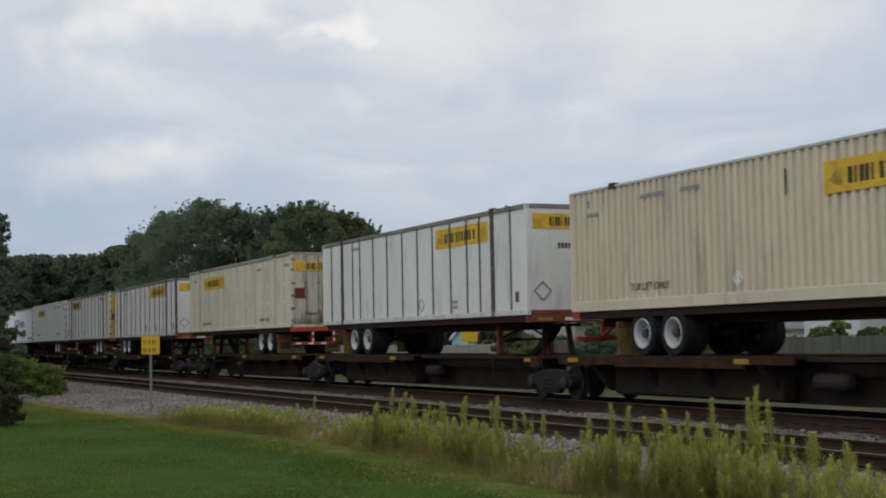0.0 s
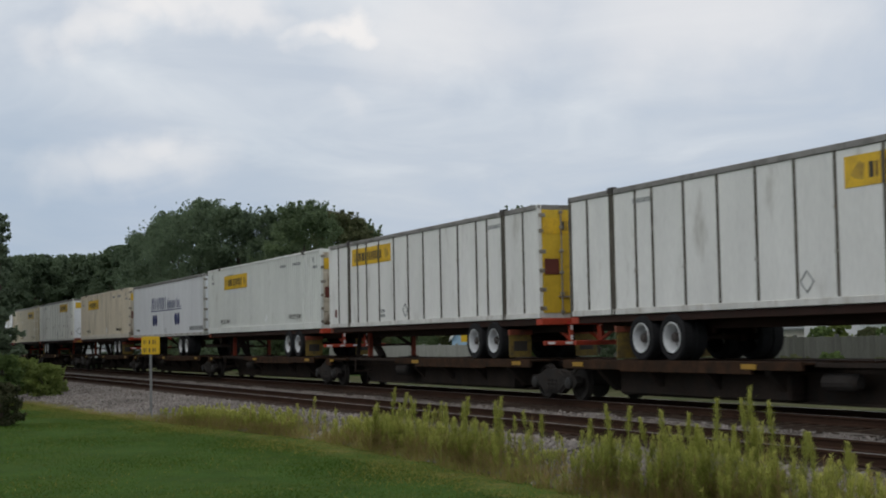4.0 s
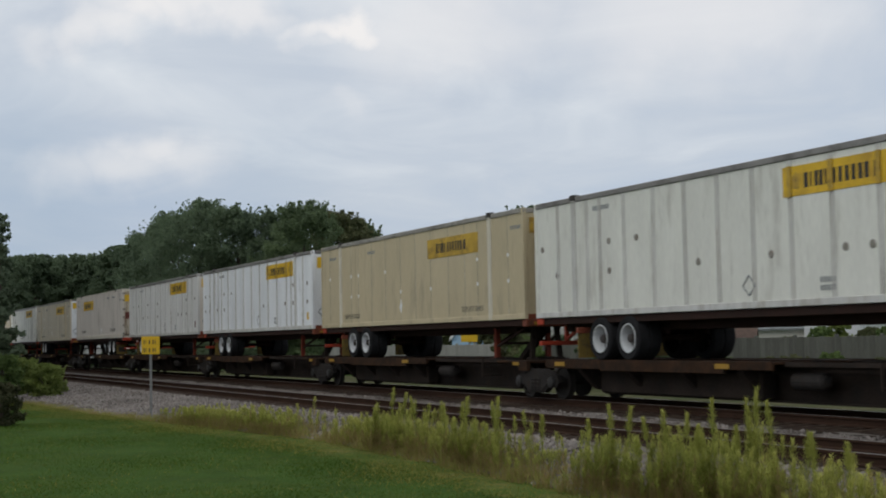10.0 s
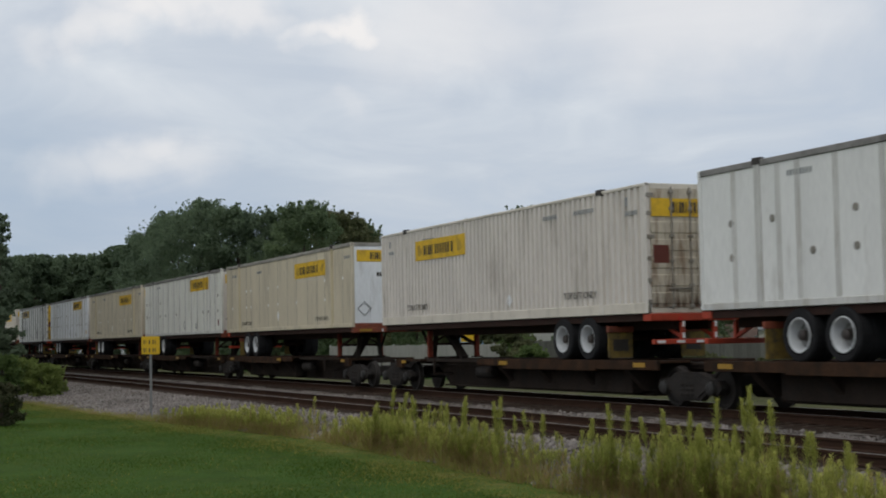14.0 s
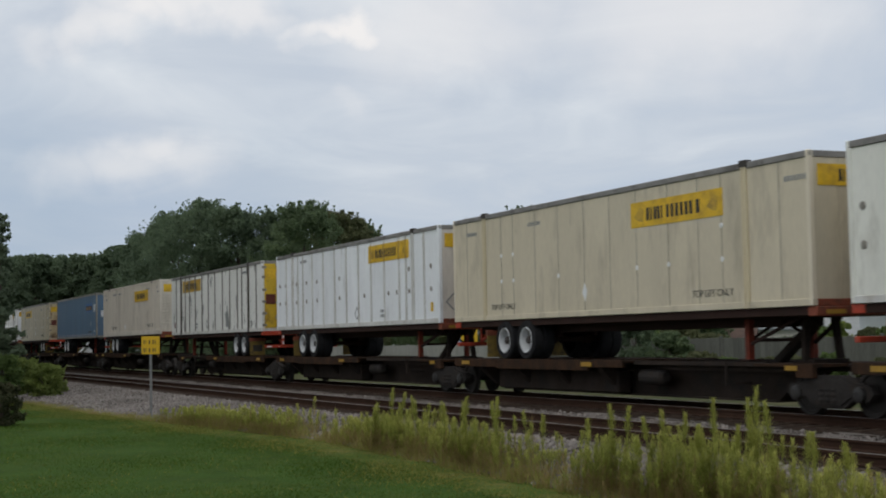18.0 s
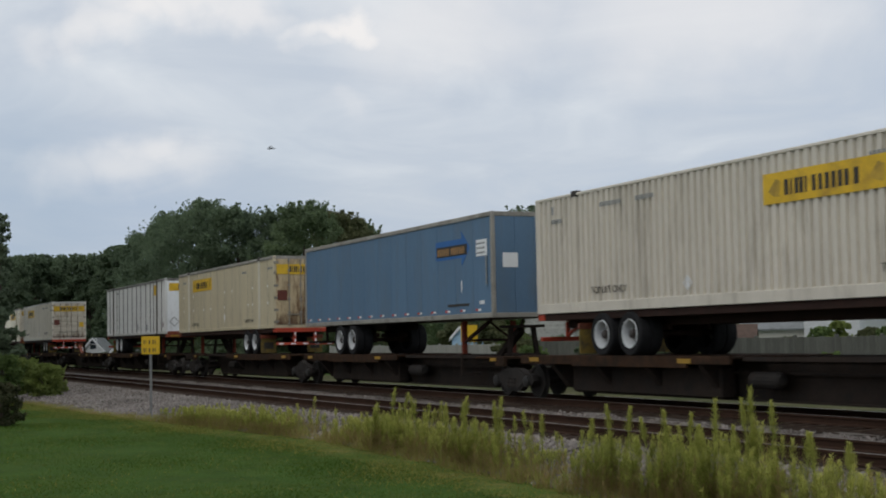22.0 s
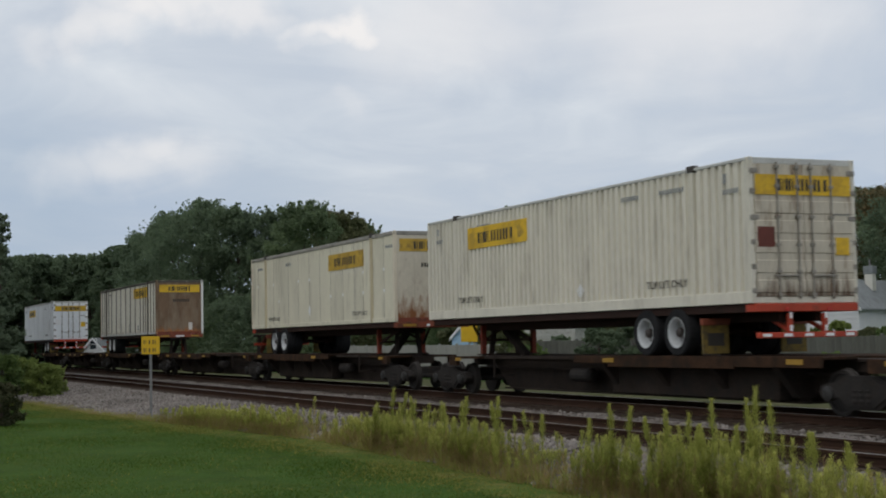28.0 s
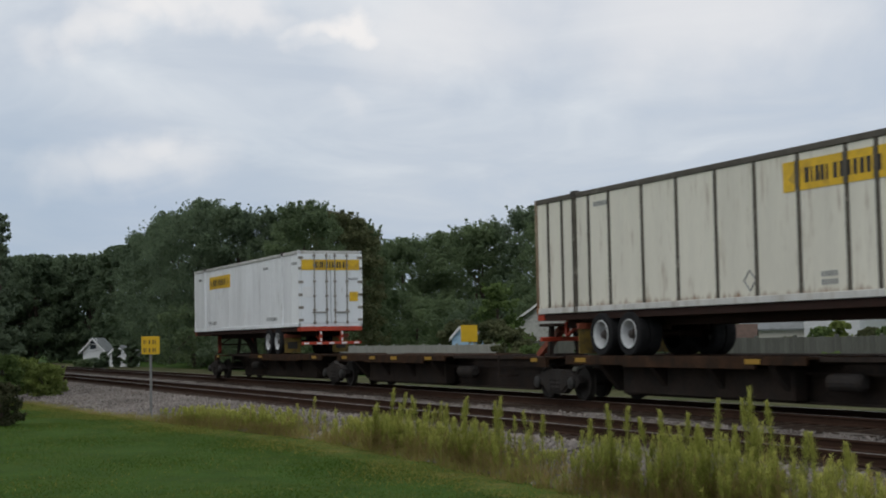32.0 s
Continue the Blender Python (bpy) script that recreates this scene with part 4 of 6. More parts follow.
def nose_wall(xn, ribs):
    W, H = HALF_W, BOX_H
    s = Shape()
    if ribs:
        n = 14
        p = (H - 0.75) / n
        for i in range(n):
            z = 0.2 + i * p
            if i > 1:
                s.prism([(xn - 0.05, z), (xn, z + 0.15 * p), (xn, z + 0.6 * p), (xn - 0.05, z + 0.75 * p)], -W + 0.11, W - 0.11)
        s.box(xn - 0.06, xn - 0.02, -W + 0.11, W - 0.11, 0.13, H - 0.13)
        s.box(xn - 0.03, xn, -W + 0.11, W - 0.11, 2.1, H - 0.13)
        return s
    n = 4
    line = [(xn - 0.04, -W + 0.11)]
    for i in range(n):
        y0 = -W + 0.11 + i * (2 * W - 0.22) / n
        y1 = y0 + (2 * W - 0.22) / n
        line += [(xn - 0.012, y0), (xn, y0 + 0.012), (xn, y1 - 0.012), (xn - 0.012, y1)]
    line.append((xn - 0.04, W - 0.11))
    return s.prism(line, 0.13, H - 0.13, axis=2)


def door_leaf(xd, q, panelled):
    W, H = HALF_W, BOX_H
    y0, y1 = sorted((q * 0.01, q * (W - 0.11)))
    if not panelled:
        return Shape().box(xd - 0.02, xd + 0.02, y0, y1, 0.13, H - 0.13, 0.008)
    # one pressed sheet with five raised bands
    line = [(xd + 0.02, 0.13), (xd - 0.016, 0.13)]
    for k in range(5):
        z = 0.2 + k * 0.39
        line += [(xd - 0.016, z), (xd - 0.032, z + 0.016), (xd - 0.032, z + 0.244), (xd - 0.016, z + 0.26)]
    return Shape().prism(line + [(xd - 0.016, H - 0.13), (xd + 0.02, H - 0.13)], y0, y1)


def lock_bar(xd):
    s = Shape().lathe(2, (xd - 0.05, 0, 0.08), [(0, 0.021), (2.7, 0.021)], 8)
    for z in (0.16, 0.62, 1.15, 1.7, 2.3, 2.68):
        s.box(xd - 0.08, xd - 0.015, -0.05, 0.05, z - 0.035, z + 0.035, 0.006)
    return s


def van_livery(owner, spec, s, y_out, flip):
    L = HALF_L
    if spec["livery"] == "shippers":
        # reader's left is at x = +5 when seen from +y
        def at(u):
            return -u if flip else u
        z = 1.45
        ya, yb = sorted((y_out, y_out + s * 0.006))
        bold, thin = Shape(), Shape()
        for u, lean in ((-3.42, 0.26), (-3.02, 0.0), (-2.78, 0.06), (-2.36, 0.06), (-1.92, 0.06), (-1.70, 0.26), (-1.30, 0.0), (-1.08, 0.06), (-0.78, 0.06), (-0.54, 0.06), (-0.10, 0.06)):
            bold.prism([(at(u), z), (at(u + 0.115), z), (at(u + 0.115 + lean), z + 0.60), (at(u + lean), z + 0.60)], ya, yb)
        for u, w, v0, v1 in ((0.38, 0.13, 0.0, 0.36), (0.62, 0.06, 0.0, 0.54), (0.76, 0.06, 0.0, 0.34), (0.92, 0.06, 0.0, 0.38), (1.04, 0.06, -0.14, 0.38), (1.18, 0.06, 0.0, 0.36), (1.34, 0.06, -0.14, 0.38), (1.48, 0.06, 0.0, 0.36), (1.64, 0.07, 0.0, 0.38),
                             (1.78, 0.07, 0.02, 0.36), (1.95, 0.06, 0.0, 0.38), (2.10, 0.13, 0.0, 0.36), (2.52, 0.06, 0.0, 0.5), (2.66, 0.06, 0.0, 0.38), (2.84, 0.06, 0.0, 0.36), (3.0, 0.07, 0.0, 0.38), (3.16, 0.12, 0.0, 0.06), (3.38, 0.08, 0.0, 0.08)):
            thin.box(*sorted((at(u), at(u + w))), ya, yb, z + v0, z + v1)
        part("name_mark", bold, M["navy"], owner, "bold navy bars of a company name")
        part("name_mark", thin, M["navy"], owner, "lighter navy bars of a company name")
        part("underline", Shape().box(*sorted((at(-3.5), at(3.5))), *sorted((y_out, y_out + s * 0.006)), z - 0.11, z - 0.06), M["navy"], owner, "navy underline")
        for u in (-2.83, -2.22, 2.28, 2.88):
            oval = Shape()
            n = 20
            oval.prism([(at(u) + 0.27 * math.cos(2 * math.pi * i / n), 0.87 + 0.31 * math.sin(2 * math.pi * i / n)) for i in range(n)], *sorted((y_out, y_out + s * 0.006)))
            part("oval_mark", oval, M["navy"], owner, "navy oval emblem")
        lettering(owner, "53'", at(-0.12), y_out + s * 0.004, 0.2, 0.34, M["grey_ink"], flip)
        part("marking", bars(Shape(), at(5.2), 0.26, (0.16, 0.16, 0.16, 0.04, 0.14, 0.05, 0.05, 0.05, 0.14, 0.14, 0.14, 0.14, 0.04, 0.13, 0.14, 0.2), 0.19, y_out, 0.05, flip), M["grey_ink"], owner, "grey bars of a web address")
        part("marking", bars(Shape(), at(-7.3), 0.34, [0.07] * 9, 0.12, y_out, 0.04, flip), M["grey_ink"], owner, "small grey number as bars")
        for i in range(13):
            part("reflector", lambda: Shape().box(-0.12, 0.12, *sorted((s * (HALF_W + 0.0), s * (HALF_W + 0.006))), 0.08, 0.12), M["maroon"], owner, key=("van", s)).location.x = -7.4 + i * 1.23
    else:
        # blue van: an arrow with bars of lettering, a white notice, reflector strips
        a0 = 4.3
        arrow = Shape().prism([(a0 - 0.1, 1.72), (a0 - 0.1, 2.26), (a0 + 1.75, 2.26), (a0 + 1.75, 2.46), (a0 + 2.3, 1.98), (a0 + 1.75, 1.50), (a0 + 1.75, 1.72)], *sorted((y_out, y_out + s * 0.006)))
        mark = part("arrow_mark", arrow, M["mid_blue"], owner, "bright blue arrow emblem")
        part("name_plate", Shape().box(a0 - 0.02, a0 + 2.12, *sorted((y_out + s * 0.006, y_out + s * 0.010)), 1.80, 2.10), M["ink"], mark, "dark strip")
        part("name_mark", bars(Shape(), a0 + 0.05, 1.84, (0.13, 0.11, 0.11, 0.11, 0.11, 0.05, -0.06, 0.1, 0.1, 0.1, 0.1, 0.1, 0.1, 0.1), 0.2, y_out + s * 0.009, 0.04, flip), M["gold"], mark, "dull orange bars of lettering")
        notice = part("notice", Shape().box(7.02, 7.72, *sorted((y_out, y_out + s * 0.006)), 1.70, 2.15), M["paper"], owner, "white notice with grey lines")
        for k in range(3):
            part("marking", bars(Shape(), 7.08, 1.76 + 0.13 * k, [0.09] * 4, 0.055, y_out + s * 0.006, 0.045, flip), M["grey_ink"], notice)
        part("marking", Shape().box(5.98, 6.03, *sorted((y_out, y_out + s * 0.006)), 0.75, 1.08), M["paper"], owner, "short white stroke")
        part("marking", Shape().box(5.0, 6.5, *sorted((y_out, y_out + s * 0.005)), 0.36, 0.43), M["ink"], owner, "dark strip")
        part("sticker", Shape().box(7.2, 7.5, *sorted((y_out, y_out + s * 0.006)), 0.38, 0.48), M["paper"], owner)
        part("marking", Shape().box(7.66, 7.74, *sorted((s * (HALF_W + 0.003), s * (HALF_W + 0.008))), 0.9, 1.7), M["grey_ink"], owner, "upright row of grey characters as a bar")
        for i in range(15):
            part("reflector", lambda: Shape().box(-0.17, 0.0, *sorted((y_out, y_out + s * 0.006)), 0.20, 0.26), M["red"], owner, key=("r", s)).location.x = -7.6 + i * 1.05
            part("reflector", lambda: Shape().box(0.0, 0.17, *sorted((y_out, y_out + s * 0.006)), 0.20, 0.26), M["paper"], owner, key=("w", s)).location.x = -7.6 + i * 1.05
        xn = L - 0.02
        part("notice", Shape().box(xn, xn + 0.01, -0.95, -0.5, 1.35, 1.75), M["paper"], owner, "white notice on the nose")


# ---- road wheels and the chassis under each box ----
def wheel(parent, x, y, z, out):
    w = new("wheel")
    w.parent, w.location = parent, (x, y, z)
    part("tyre", lambda: Shape().lathe(1, (0, 0, 0), [(-0.30, 0.36), (-0.30, 0.47), (-0.26, 0.50), (-0.04, 0.50), (0.0, 0.47), (0.04, 0.50), (0.26, 0.50), (0.30, 0.47), (0.30, 0.32)], 28, False), M["tyre"], w, smooth=False, key=1)
    part("rim", lambda: Shape().lathe(1, (0, 0, 0), [(out * 0.285, 0.335), (out * 0.302, 0.325), (out * 0.295, 0.30), (out * 0.20, 0.275), (out * 0.10, 0.262), (out * 0.06, 0.25)], 28, False), M["rim"], w, "white painted rim", key=out)
    part("wheel_disc", lambda: Shape().lathe(1, (0, 0, 0), [(out * 0.03, 0.265), (out * 0.075, 0.25), (out * 0.06, 0.18), (out * 0.12, 0.14)], 24), M["disc"], w, "grimy wheel disc, darkened for the shade inside the rim", key=out)
    part("hub", lambda: Shape().lathe(1, (0, 0, 0), [(out * 0.10, 0.11), (out * 0.24, 0.10), (out * 0.26, 0.05)], 14), M["hub"], w, "dark hub", key=out)
    return w


def running_gear(owner, axles, flap=True):
    """Tandem axles under the tail, landing legs under the nose."""
    for x in axles:
        part("axle", lambda: Shape().lathe(1, (0, 0, 0), [(-0.95, 0.065), (0.95, 0.065)], 10), M["chassis"], owner, key=1).location = (x, 0, 0.505)
        for q in (-1, 1):
            wheel(owner, x, q * 0.98, 0.505, q)
    x0, x1 = min(axles), max(axles)
    for q in (-1, 1):
        part("spring", Shape().box(x0 - 0.5, x1 + 0.5, q * 0.5 - 0.05, q * 0.5 + 0.05, 0.58, 0.72, 0.02).box(x0 - 0.1, x0 + 0.1, q * 0.5 - 0.08, q * 0.5 + 0.08, 0.4, 0.8).box(x1 - 0.1, x1 + 0.1, q * 0.5 - 0.08, q * 0.5 + 0.08, 0.4, 0.8), M["chassis"], owner)
        if flap:
            part("mud_flap", Shape().box(x0 - 1.02, x0 - 0.985, q * 0.98 - 0.32, q * 0.98 + 0.32, 0.06, 0.64), M["flap"], owner, "dirty yellow mud flap")
            part("flap_mark", Shape().box(x0 - 1.03, x0 - 1.02, q * 0.98 - 0.2, q * 0.98 + 0.2, 0.22, 0.48, 0.004), M["ink"], owner, "dark emblem on the mud flap")
            part("flap_bracket", Shape().box(x0 - 1.06, x0 - 0.97, q * 0.98 - 0.34, q * 0.98 + 0.34, 0.64, 0.78, 0.01), M["front"], owner)


def landing_gear(owner, x, high):
    for q in (-1, 1):
        leg = part("landing_leg", Shape().box(x - 0.07, x + 0.07, q * 0.78 - 0.07, q * 0.78 + 0.07, 0.02, high, 0.012), M["leg"], owner, "worn red landing leg")
        part("foot", Shape().box(x - 0.15, x + 0.15, q * 0.78 - 0.14, q * 0.78 + 0.14, 0.0, 0.04, 0.01), M["chassis"], leg)
        part("brace", Shape().beam((x + 0.06, q * 0.78, 0.35), (x + 1.25, q * 0.5, high), 0.06), M["chassis"], owner)
    part("cross_brace", Shape().beam((x, -0.75, 0.42), (x, 0.75, 0.42), 0.07).beam((x, -0.75, 0.42), (x, 0.0, high), 0.05).beam((x, 0.75, 0.42), (x, 0.0, high), 0.05), M["chassis"], owner)


def container_chassis(offset, rear):
    """Skeleton semi-trailer: origin on the deck, nose towards +x."""
    owner = thing("container_chassis", "dark red skeletal container chassis with white-rimmed wheels", "chassis", "chassis under the containers")
    top = BOX_Z - DECK
    for q in (-1, 1):
        part("main_beam", lambda: Shape().box(-HALF_L + 0.2, HALF_L - 2.0, q * 0.45 - 0.07, q * 0.45 + 0.07, top - 0.36, top - 0.03, 0.01)
             .box(HALF_L - 2.0, HALF_L - 0.1, q * 0.45 - 0.07, q * 0.45 + 0.07, top - 0.20, top - 0.03, 0.01), M["chassis"], owner, key=("beam", q))
        part("side_rail", lambda: Shape().box(-HALF_L + 0.25, HALF_L - 0.1, q * 1.16 - 0.05, q * 1.16 + 0.05, top - 0.17, top - 0.004, 0.01), M["chassis"], owner, key=("rail", q))
    for i in range(9):
        part("cross_member", lambda: Shape().box(-0.05, 0.05, -1.13, 1.13, 0, 0.12, 0.01), M["chassis"], owner, key=1).location = (-7.2 + i * 1.75, 0, top - 0.17)
    part("front_bolster", lambda: Shape().box(HALF_L - 0.22, HALF_L + 0.04, -1.24, 1.24, top - 0.19, top - 0.004, 0.015), M["front"], owner, "rusty red front bolster", key=1)
    for k in range(3):
        part("reflector", lambda: Shape().box(HALF_L + 0.04, HALF_L + 0.05, -0.22, 0.22, top - 0.15, top - 0.07), M["amber"] if k != 1 else M["paper"], owner, key=k == 1).location.y = -0.8 + 0.8 * k
    part("rear_bolster", lambda: Shape().box(-HALF_L - 0.04, -HALF_L + 0.3, -1.24, 1.24, top - 0.17, top - 0.004, 0.015), M["bolster"], owner, "orange-red rear bolster", key=1)
    bumper = part("bumper", lambda: Shape().box(-HALF_L - 0.06, -HALF_L + 0.06, -1.18, 1.18, 0.36, 0.47, 0.012), M["bolster"], owner, "orange-red rear bumper", key=1)
    for q in (-1, 1):
        part("bumper_post", lambda: Shape().box(-HALF_L - 0.05, -HALF_L + 0.05, q * 0.42 - 0.05, q * 0.42 + 0.05, 0.47, top - 0.2, 0.01).beam((-HALF_L, q * 0.42, 0.5), (-HALF_L + 0.8, q * 0.42, top - 0.22), 0.07), M["bolster"], owner, key=("post", q))
        for z in (0.47, top - 0.32):
            part("reflector", lambda: Shape().box(-HALF_L - 0.058, -HALF_L - 0.05, -0.03, 0.03, 0, 0.12), M["paper"], owner, key="post").location = (0, q * 0.42, z + 0.02)
    for k in range(5):
        part("reflector", lambda: Shape().box(-HALF_L - 0.066, -HALF_L - 0.06, -0.1, 0.1, 0.385, 0.445), M["paper"], bumper, key="bumper").location.y = -1.0 + 0.5 * k
    for y in (-0.5, 0.5):
        part("lamp", lambda: Shape().lathe(0, (-HALF_L - 0.05, 0, 0), [(0, 0.05), (-0.02, 0.045)], 10), M["red"], owner, "red rear lamp", key=1).location = (0, y, top - 0.12)
    running_gear(owner, (-HALF_L + rear, -HALF_L + rear + 1.25))
    landing_gear(owner, HALF_L - 2.7, top - 0.2)
    return owner


def van_chassis(owner, rear, spare, deck=DECK, floor_z=VAN_Z):
    """The wheels and legs of a dry van hang from its own floor."""
    drop = deck - floor_z
    base = new("running_gear")
    base.parent, base.location = owner, (0, 0, drop)
    top = -drop
    for q in (-1, 1):
        part("slide_rail", Shape().box(-HALF_L + 0.3, -HALF_L + 6.4, q * 0.5 - 0.06, q * 0.5 + 0.06, top - 0.22, top - 0.0, 0.01), M["car"], base)
    running_gear(base, (-HALF_L + rear, -HALF_L + rear + 1.25), False)
    landing_gear(base, HALF_L - 3.0, top - 0.05)
    part("bumper", Shape().box(-HALF_L, -HALF_L + 0.1, -1.15, 1.15, 0.4, 0.5, 0.01).box(-HALF_L, -HALF_L + 0.08, -0.5, -0.42, 0.5, top).box(-HALF_L, -HALF_L + 0.08, 0.42, 0.5, 0.5, top), M["car"], base)
    if spare:
        wheel(base, spare, 0.9, 0.62, 1)
    return base


# ---- spine car platforms and their trucks ----
def rail_truck():
    owner = thing("rail_truck", "dark greasy cast steel freight truck on four wheels", "rail truck", "trucks under the cars")
    outline = [(-1.22, 0.44), (-1.12, 0.60), (-0.72, 0.64), (-0.42, 0.76), (0.42, 0.76), (0.72, 0.64), (1.12, 0.60), (1.22, 0.44), (1.06, 0.30), (0.74, 0.36), (0.40, 0.16), (-0.40, 0.16), (-0.74, 0.36), (-1.06, 0.30)]
    for q in (-1, 1):
        frame_part = part("side_frame", lambda: Shape().prism(outline, q * 1.0 - 0.08, q * 1.0 + 0.08).prism([(x * 0.85, z * 0.8 + 0.09) for x, z in outline], q * 1.0 - 0.11, q * 1.0 + 0.11), M["truck"], owner, key=q)
        for x in (-0.89, 0.89):
            part("bearing_cap", lambda: Shape().lathe(1, (0, 0, 0), [(0, 0.15), (q * 0.08, 0.14), (q * 0.10, 0.06)], 12), M["cap"], frame_part, "grey bearing cap", key=q).location = (x, q * 1.08, 0.43)
        for k in range(3):
            part("spring", lambda: Shape().lathe(2, (0, 0, 0), [(z * 0.05, 0.075 + 0.015 * (i % 2)) for i, z in enumerate(range(6))], 8), M["truck"], frame_part, key=1).location = (-0.18 + 0.18 * k, q * 1.07, 0.26)
    part("bolster", lambda: Shape().box(-0.22, 0.22, -1.1, 1.1, 0.42, 0.70, 0.03), M["truck"], owner, key=1)
    for x in (-0.89, 0.89):
        axle = part("axle", lambda: Shape().lathe(1, (0, 0, 0), [(-1.05, 0.07), (1.05, 0.07)], 10), M["truck"], owner, key=1)
        axle.location = (x, 0, 0.43)
        for q in (-1, 1):
            part("wheel", lambda: Shape().lathe(1, (0, q * 0.755, 0), [(-q * 0.075, 0.46), (-q * 0.045, 0.45), (-q * 0.04, 0.43), (q * 0.065, 0.425), (q * 0.065, 0.36), (q * 0.03, 0.34), (q * 0.02, 0.14), (q * 0.07, 0.12)], 24), M["tread"], axle, key=q)
    return owner


def platform(length, wheels_left, empty=False, deck=DECK):
    """One platform of an articulated spine car, truck centre to truck centre; the hitch is at the end away from the road wheels."""
    k = 1 if wheels_left else -1
    owner = thing("spine_car_platform", "rusty brown steel spine car platform" + (", empty" if empty else " carrying a trailer"), "rail car", "platforms of the train")
    h = length / 2

    def X(a, b):
        return sorted((k * a, k * b))
    # deep centre sill with tapered ends
    pts = [(-h + 0.1, 0.80), (-h + 1.6, 0.80), (-h + 2.5, 0.20), (h - 2.5, 0.20), (h - 1.6, 0.80), (h - 0.1, 0.80), (h - 0.1, deck - 0.1), (-h + 0.1, deck - 0.1)]
    part("centre_sill", Shape().prism(pts, -0.33, 0.33).box(-h + 2.4, h - 2.4, -0.46, 0.46, 0.17, 0.21), M["car"], owner)
    part("sill_cover", Shape().box(-h + 0.1, h - 0.1, -0.40, 0.40, deck - 0.1, deck - 0.05), M["car"], owner)
    # deck under the road wheels
    d0, d1 = -h + 0.9, -h + 10.2
    x0, x1 = X(d0, d1)
    for q in (-1, 1):
        part("deck_plate", Shape().box(x0, x1, *sorted((q * 0.42, q * 1.22)), deck - 0.05, deck, 0.006), M["sill"], owner, "rusty wheel deck plate")
        cut = d0 + 2.7
        for a, b, drop in ((d0, cut, 0.20), (cut, d1 - 1.6, 0.24), (d1 - 1.6, d1, 0.16)):
            xa, xb = X(a, b)
            part("side_sill", Shape().box(xa, xb, *sorted((q * 1.20, q * 1.28)), deck - drop, deck + 0.015, 0.01), M["sill"], owner)
        for a in (0.5, 3.2, 5.1, 7.9) if empty else (0.5, 7.4):
            xa, xb = X(d0 + a, d0 + a + 0.5)
            part("reflector", Shape().box(xa, xb, *sorted((q * 1.28, q * 1.288)), deck - 0.14, deck - 0.04), M["amber"], owner, "worn yellow reflector")
        # light walkway rail past the deck
        xa, xb = X(d1, h - 2.0)
        part("walkway", Shape().box(xa, xb, *sorted((q * 0.62, q * 0.95)), deck - 0.06, deck - 0.02).box(xa, xb, *sorted((q * 0.93, q * 0.97)), deck - 0.09, deck), M["car"], owner)
        # end step and plate over the truck
        xa, xb = X(h - 2.2, h - 0.3)
        part("end_deck", Shape().box(xa, xb, *sorted((q * 0.36, q * 1.15)), deck - 0.09, deck - 0.03, 0.008).box(xb - 0.5 if k > 0 else xa, xb if k > 0 else xa + 0.5, *sorted((q * 1.1, q * 1.2)), deck - 0.28, deck - 0.03), M["sill"], owner)
        xa, xb = X(h - 1.1, h - 0.75)
        part("reflector", Shape().box(xa, xb, *sorted((q * 1.2, q * 1.208)), deck - 0.15, deck - 0.06), M["amber"], owner, "worn yellow reflector")
        xa, xb = X(h - 3.2, h - 3.1)
        part("grab_iron", Shape().beam((xa, q * 1.1, 0.5), (xa, q * 1.1, deck), 0.04).beam((xa, q * 0.5, 0.55), (xa, q * 1.1, 0.55), 0.05), M["car"], owner)
    for a in (1.4, 3.6, 5.8, 8.0):
        xa, xb = X(d0 + a, d0 + a + 0.2)
        part("cross_bearer", Shape().prism([(-1.2, deck - 0.06), (1.2, deck - 0.06), (1.15, deck - 0.24), (0.7, 0.30), (-0.7, 0.30), (-1.15, deck - 0.24)], xa, xb, axis=0), M["car"], owner)
    # underframe pockets: brake gear and a round reservoir
    xa, xb = X(d0 + 1.9, d1 - 1.0)
    for q in (-1, 1):
        part("pocket", Shape().box(xa, xb, *sorted((q * 0.45, q * 0.80)), 0.22, deck - 0.22, 0.03), M["car"], owner)
    xa = k * (d1 + 0.5)
    part("air_reservoir", Shape().lathe(0, (xa - 0.5, -0.75, 0.62), [(0, 0.10), (0.08, 0.17), (0.92, 0.17), (1.0, 0.10)], 14), M["truck"], owner, "round brown air reservoir")
    part("air_pipe", Shape().beam((k * -h * 0.9, -0.5, 0.75), (k * h * 0.9, -0.5, 0.75), 0.05), M["car"], owner)
    # hitch: a folding tripod
    hx = k * (h - 1.55)
    hitch = part("hitch", Shape().box(hx - 0.32, hx + 0.32, -0.42, 0.42, deck - 0.05, deck + 0.04, 0.01), M["car"], owner, "dark trailer hitch")
    tz = VAN_Z - 0.16
    for q in (-1, 1):
        part("strut", Shape().beam((hx + k * 0.05, q * 0.42, deck), (hx, q * 0.34, tz), 0.12), M["car"], hitch)
    part("diagonal_strut", Shape().beam((hx - k * 1.35, 0, deck - 0.02), (hx - k * 0.05, 0, tz - 0.08), 0.2, 0.16), M["front"] if empty else M["car"], hitch)
    part("head_plate", Shape().box(hx - 0.42, hx + 0.42, -0.5, 0.5, tz - 0.03, tz + 0.05, 0.015), M["car"], hitch)
    return owner


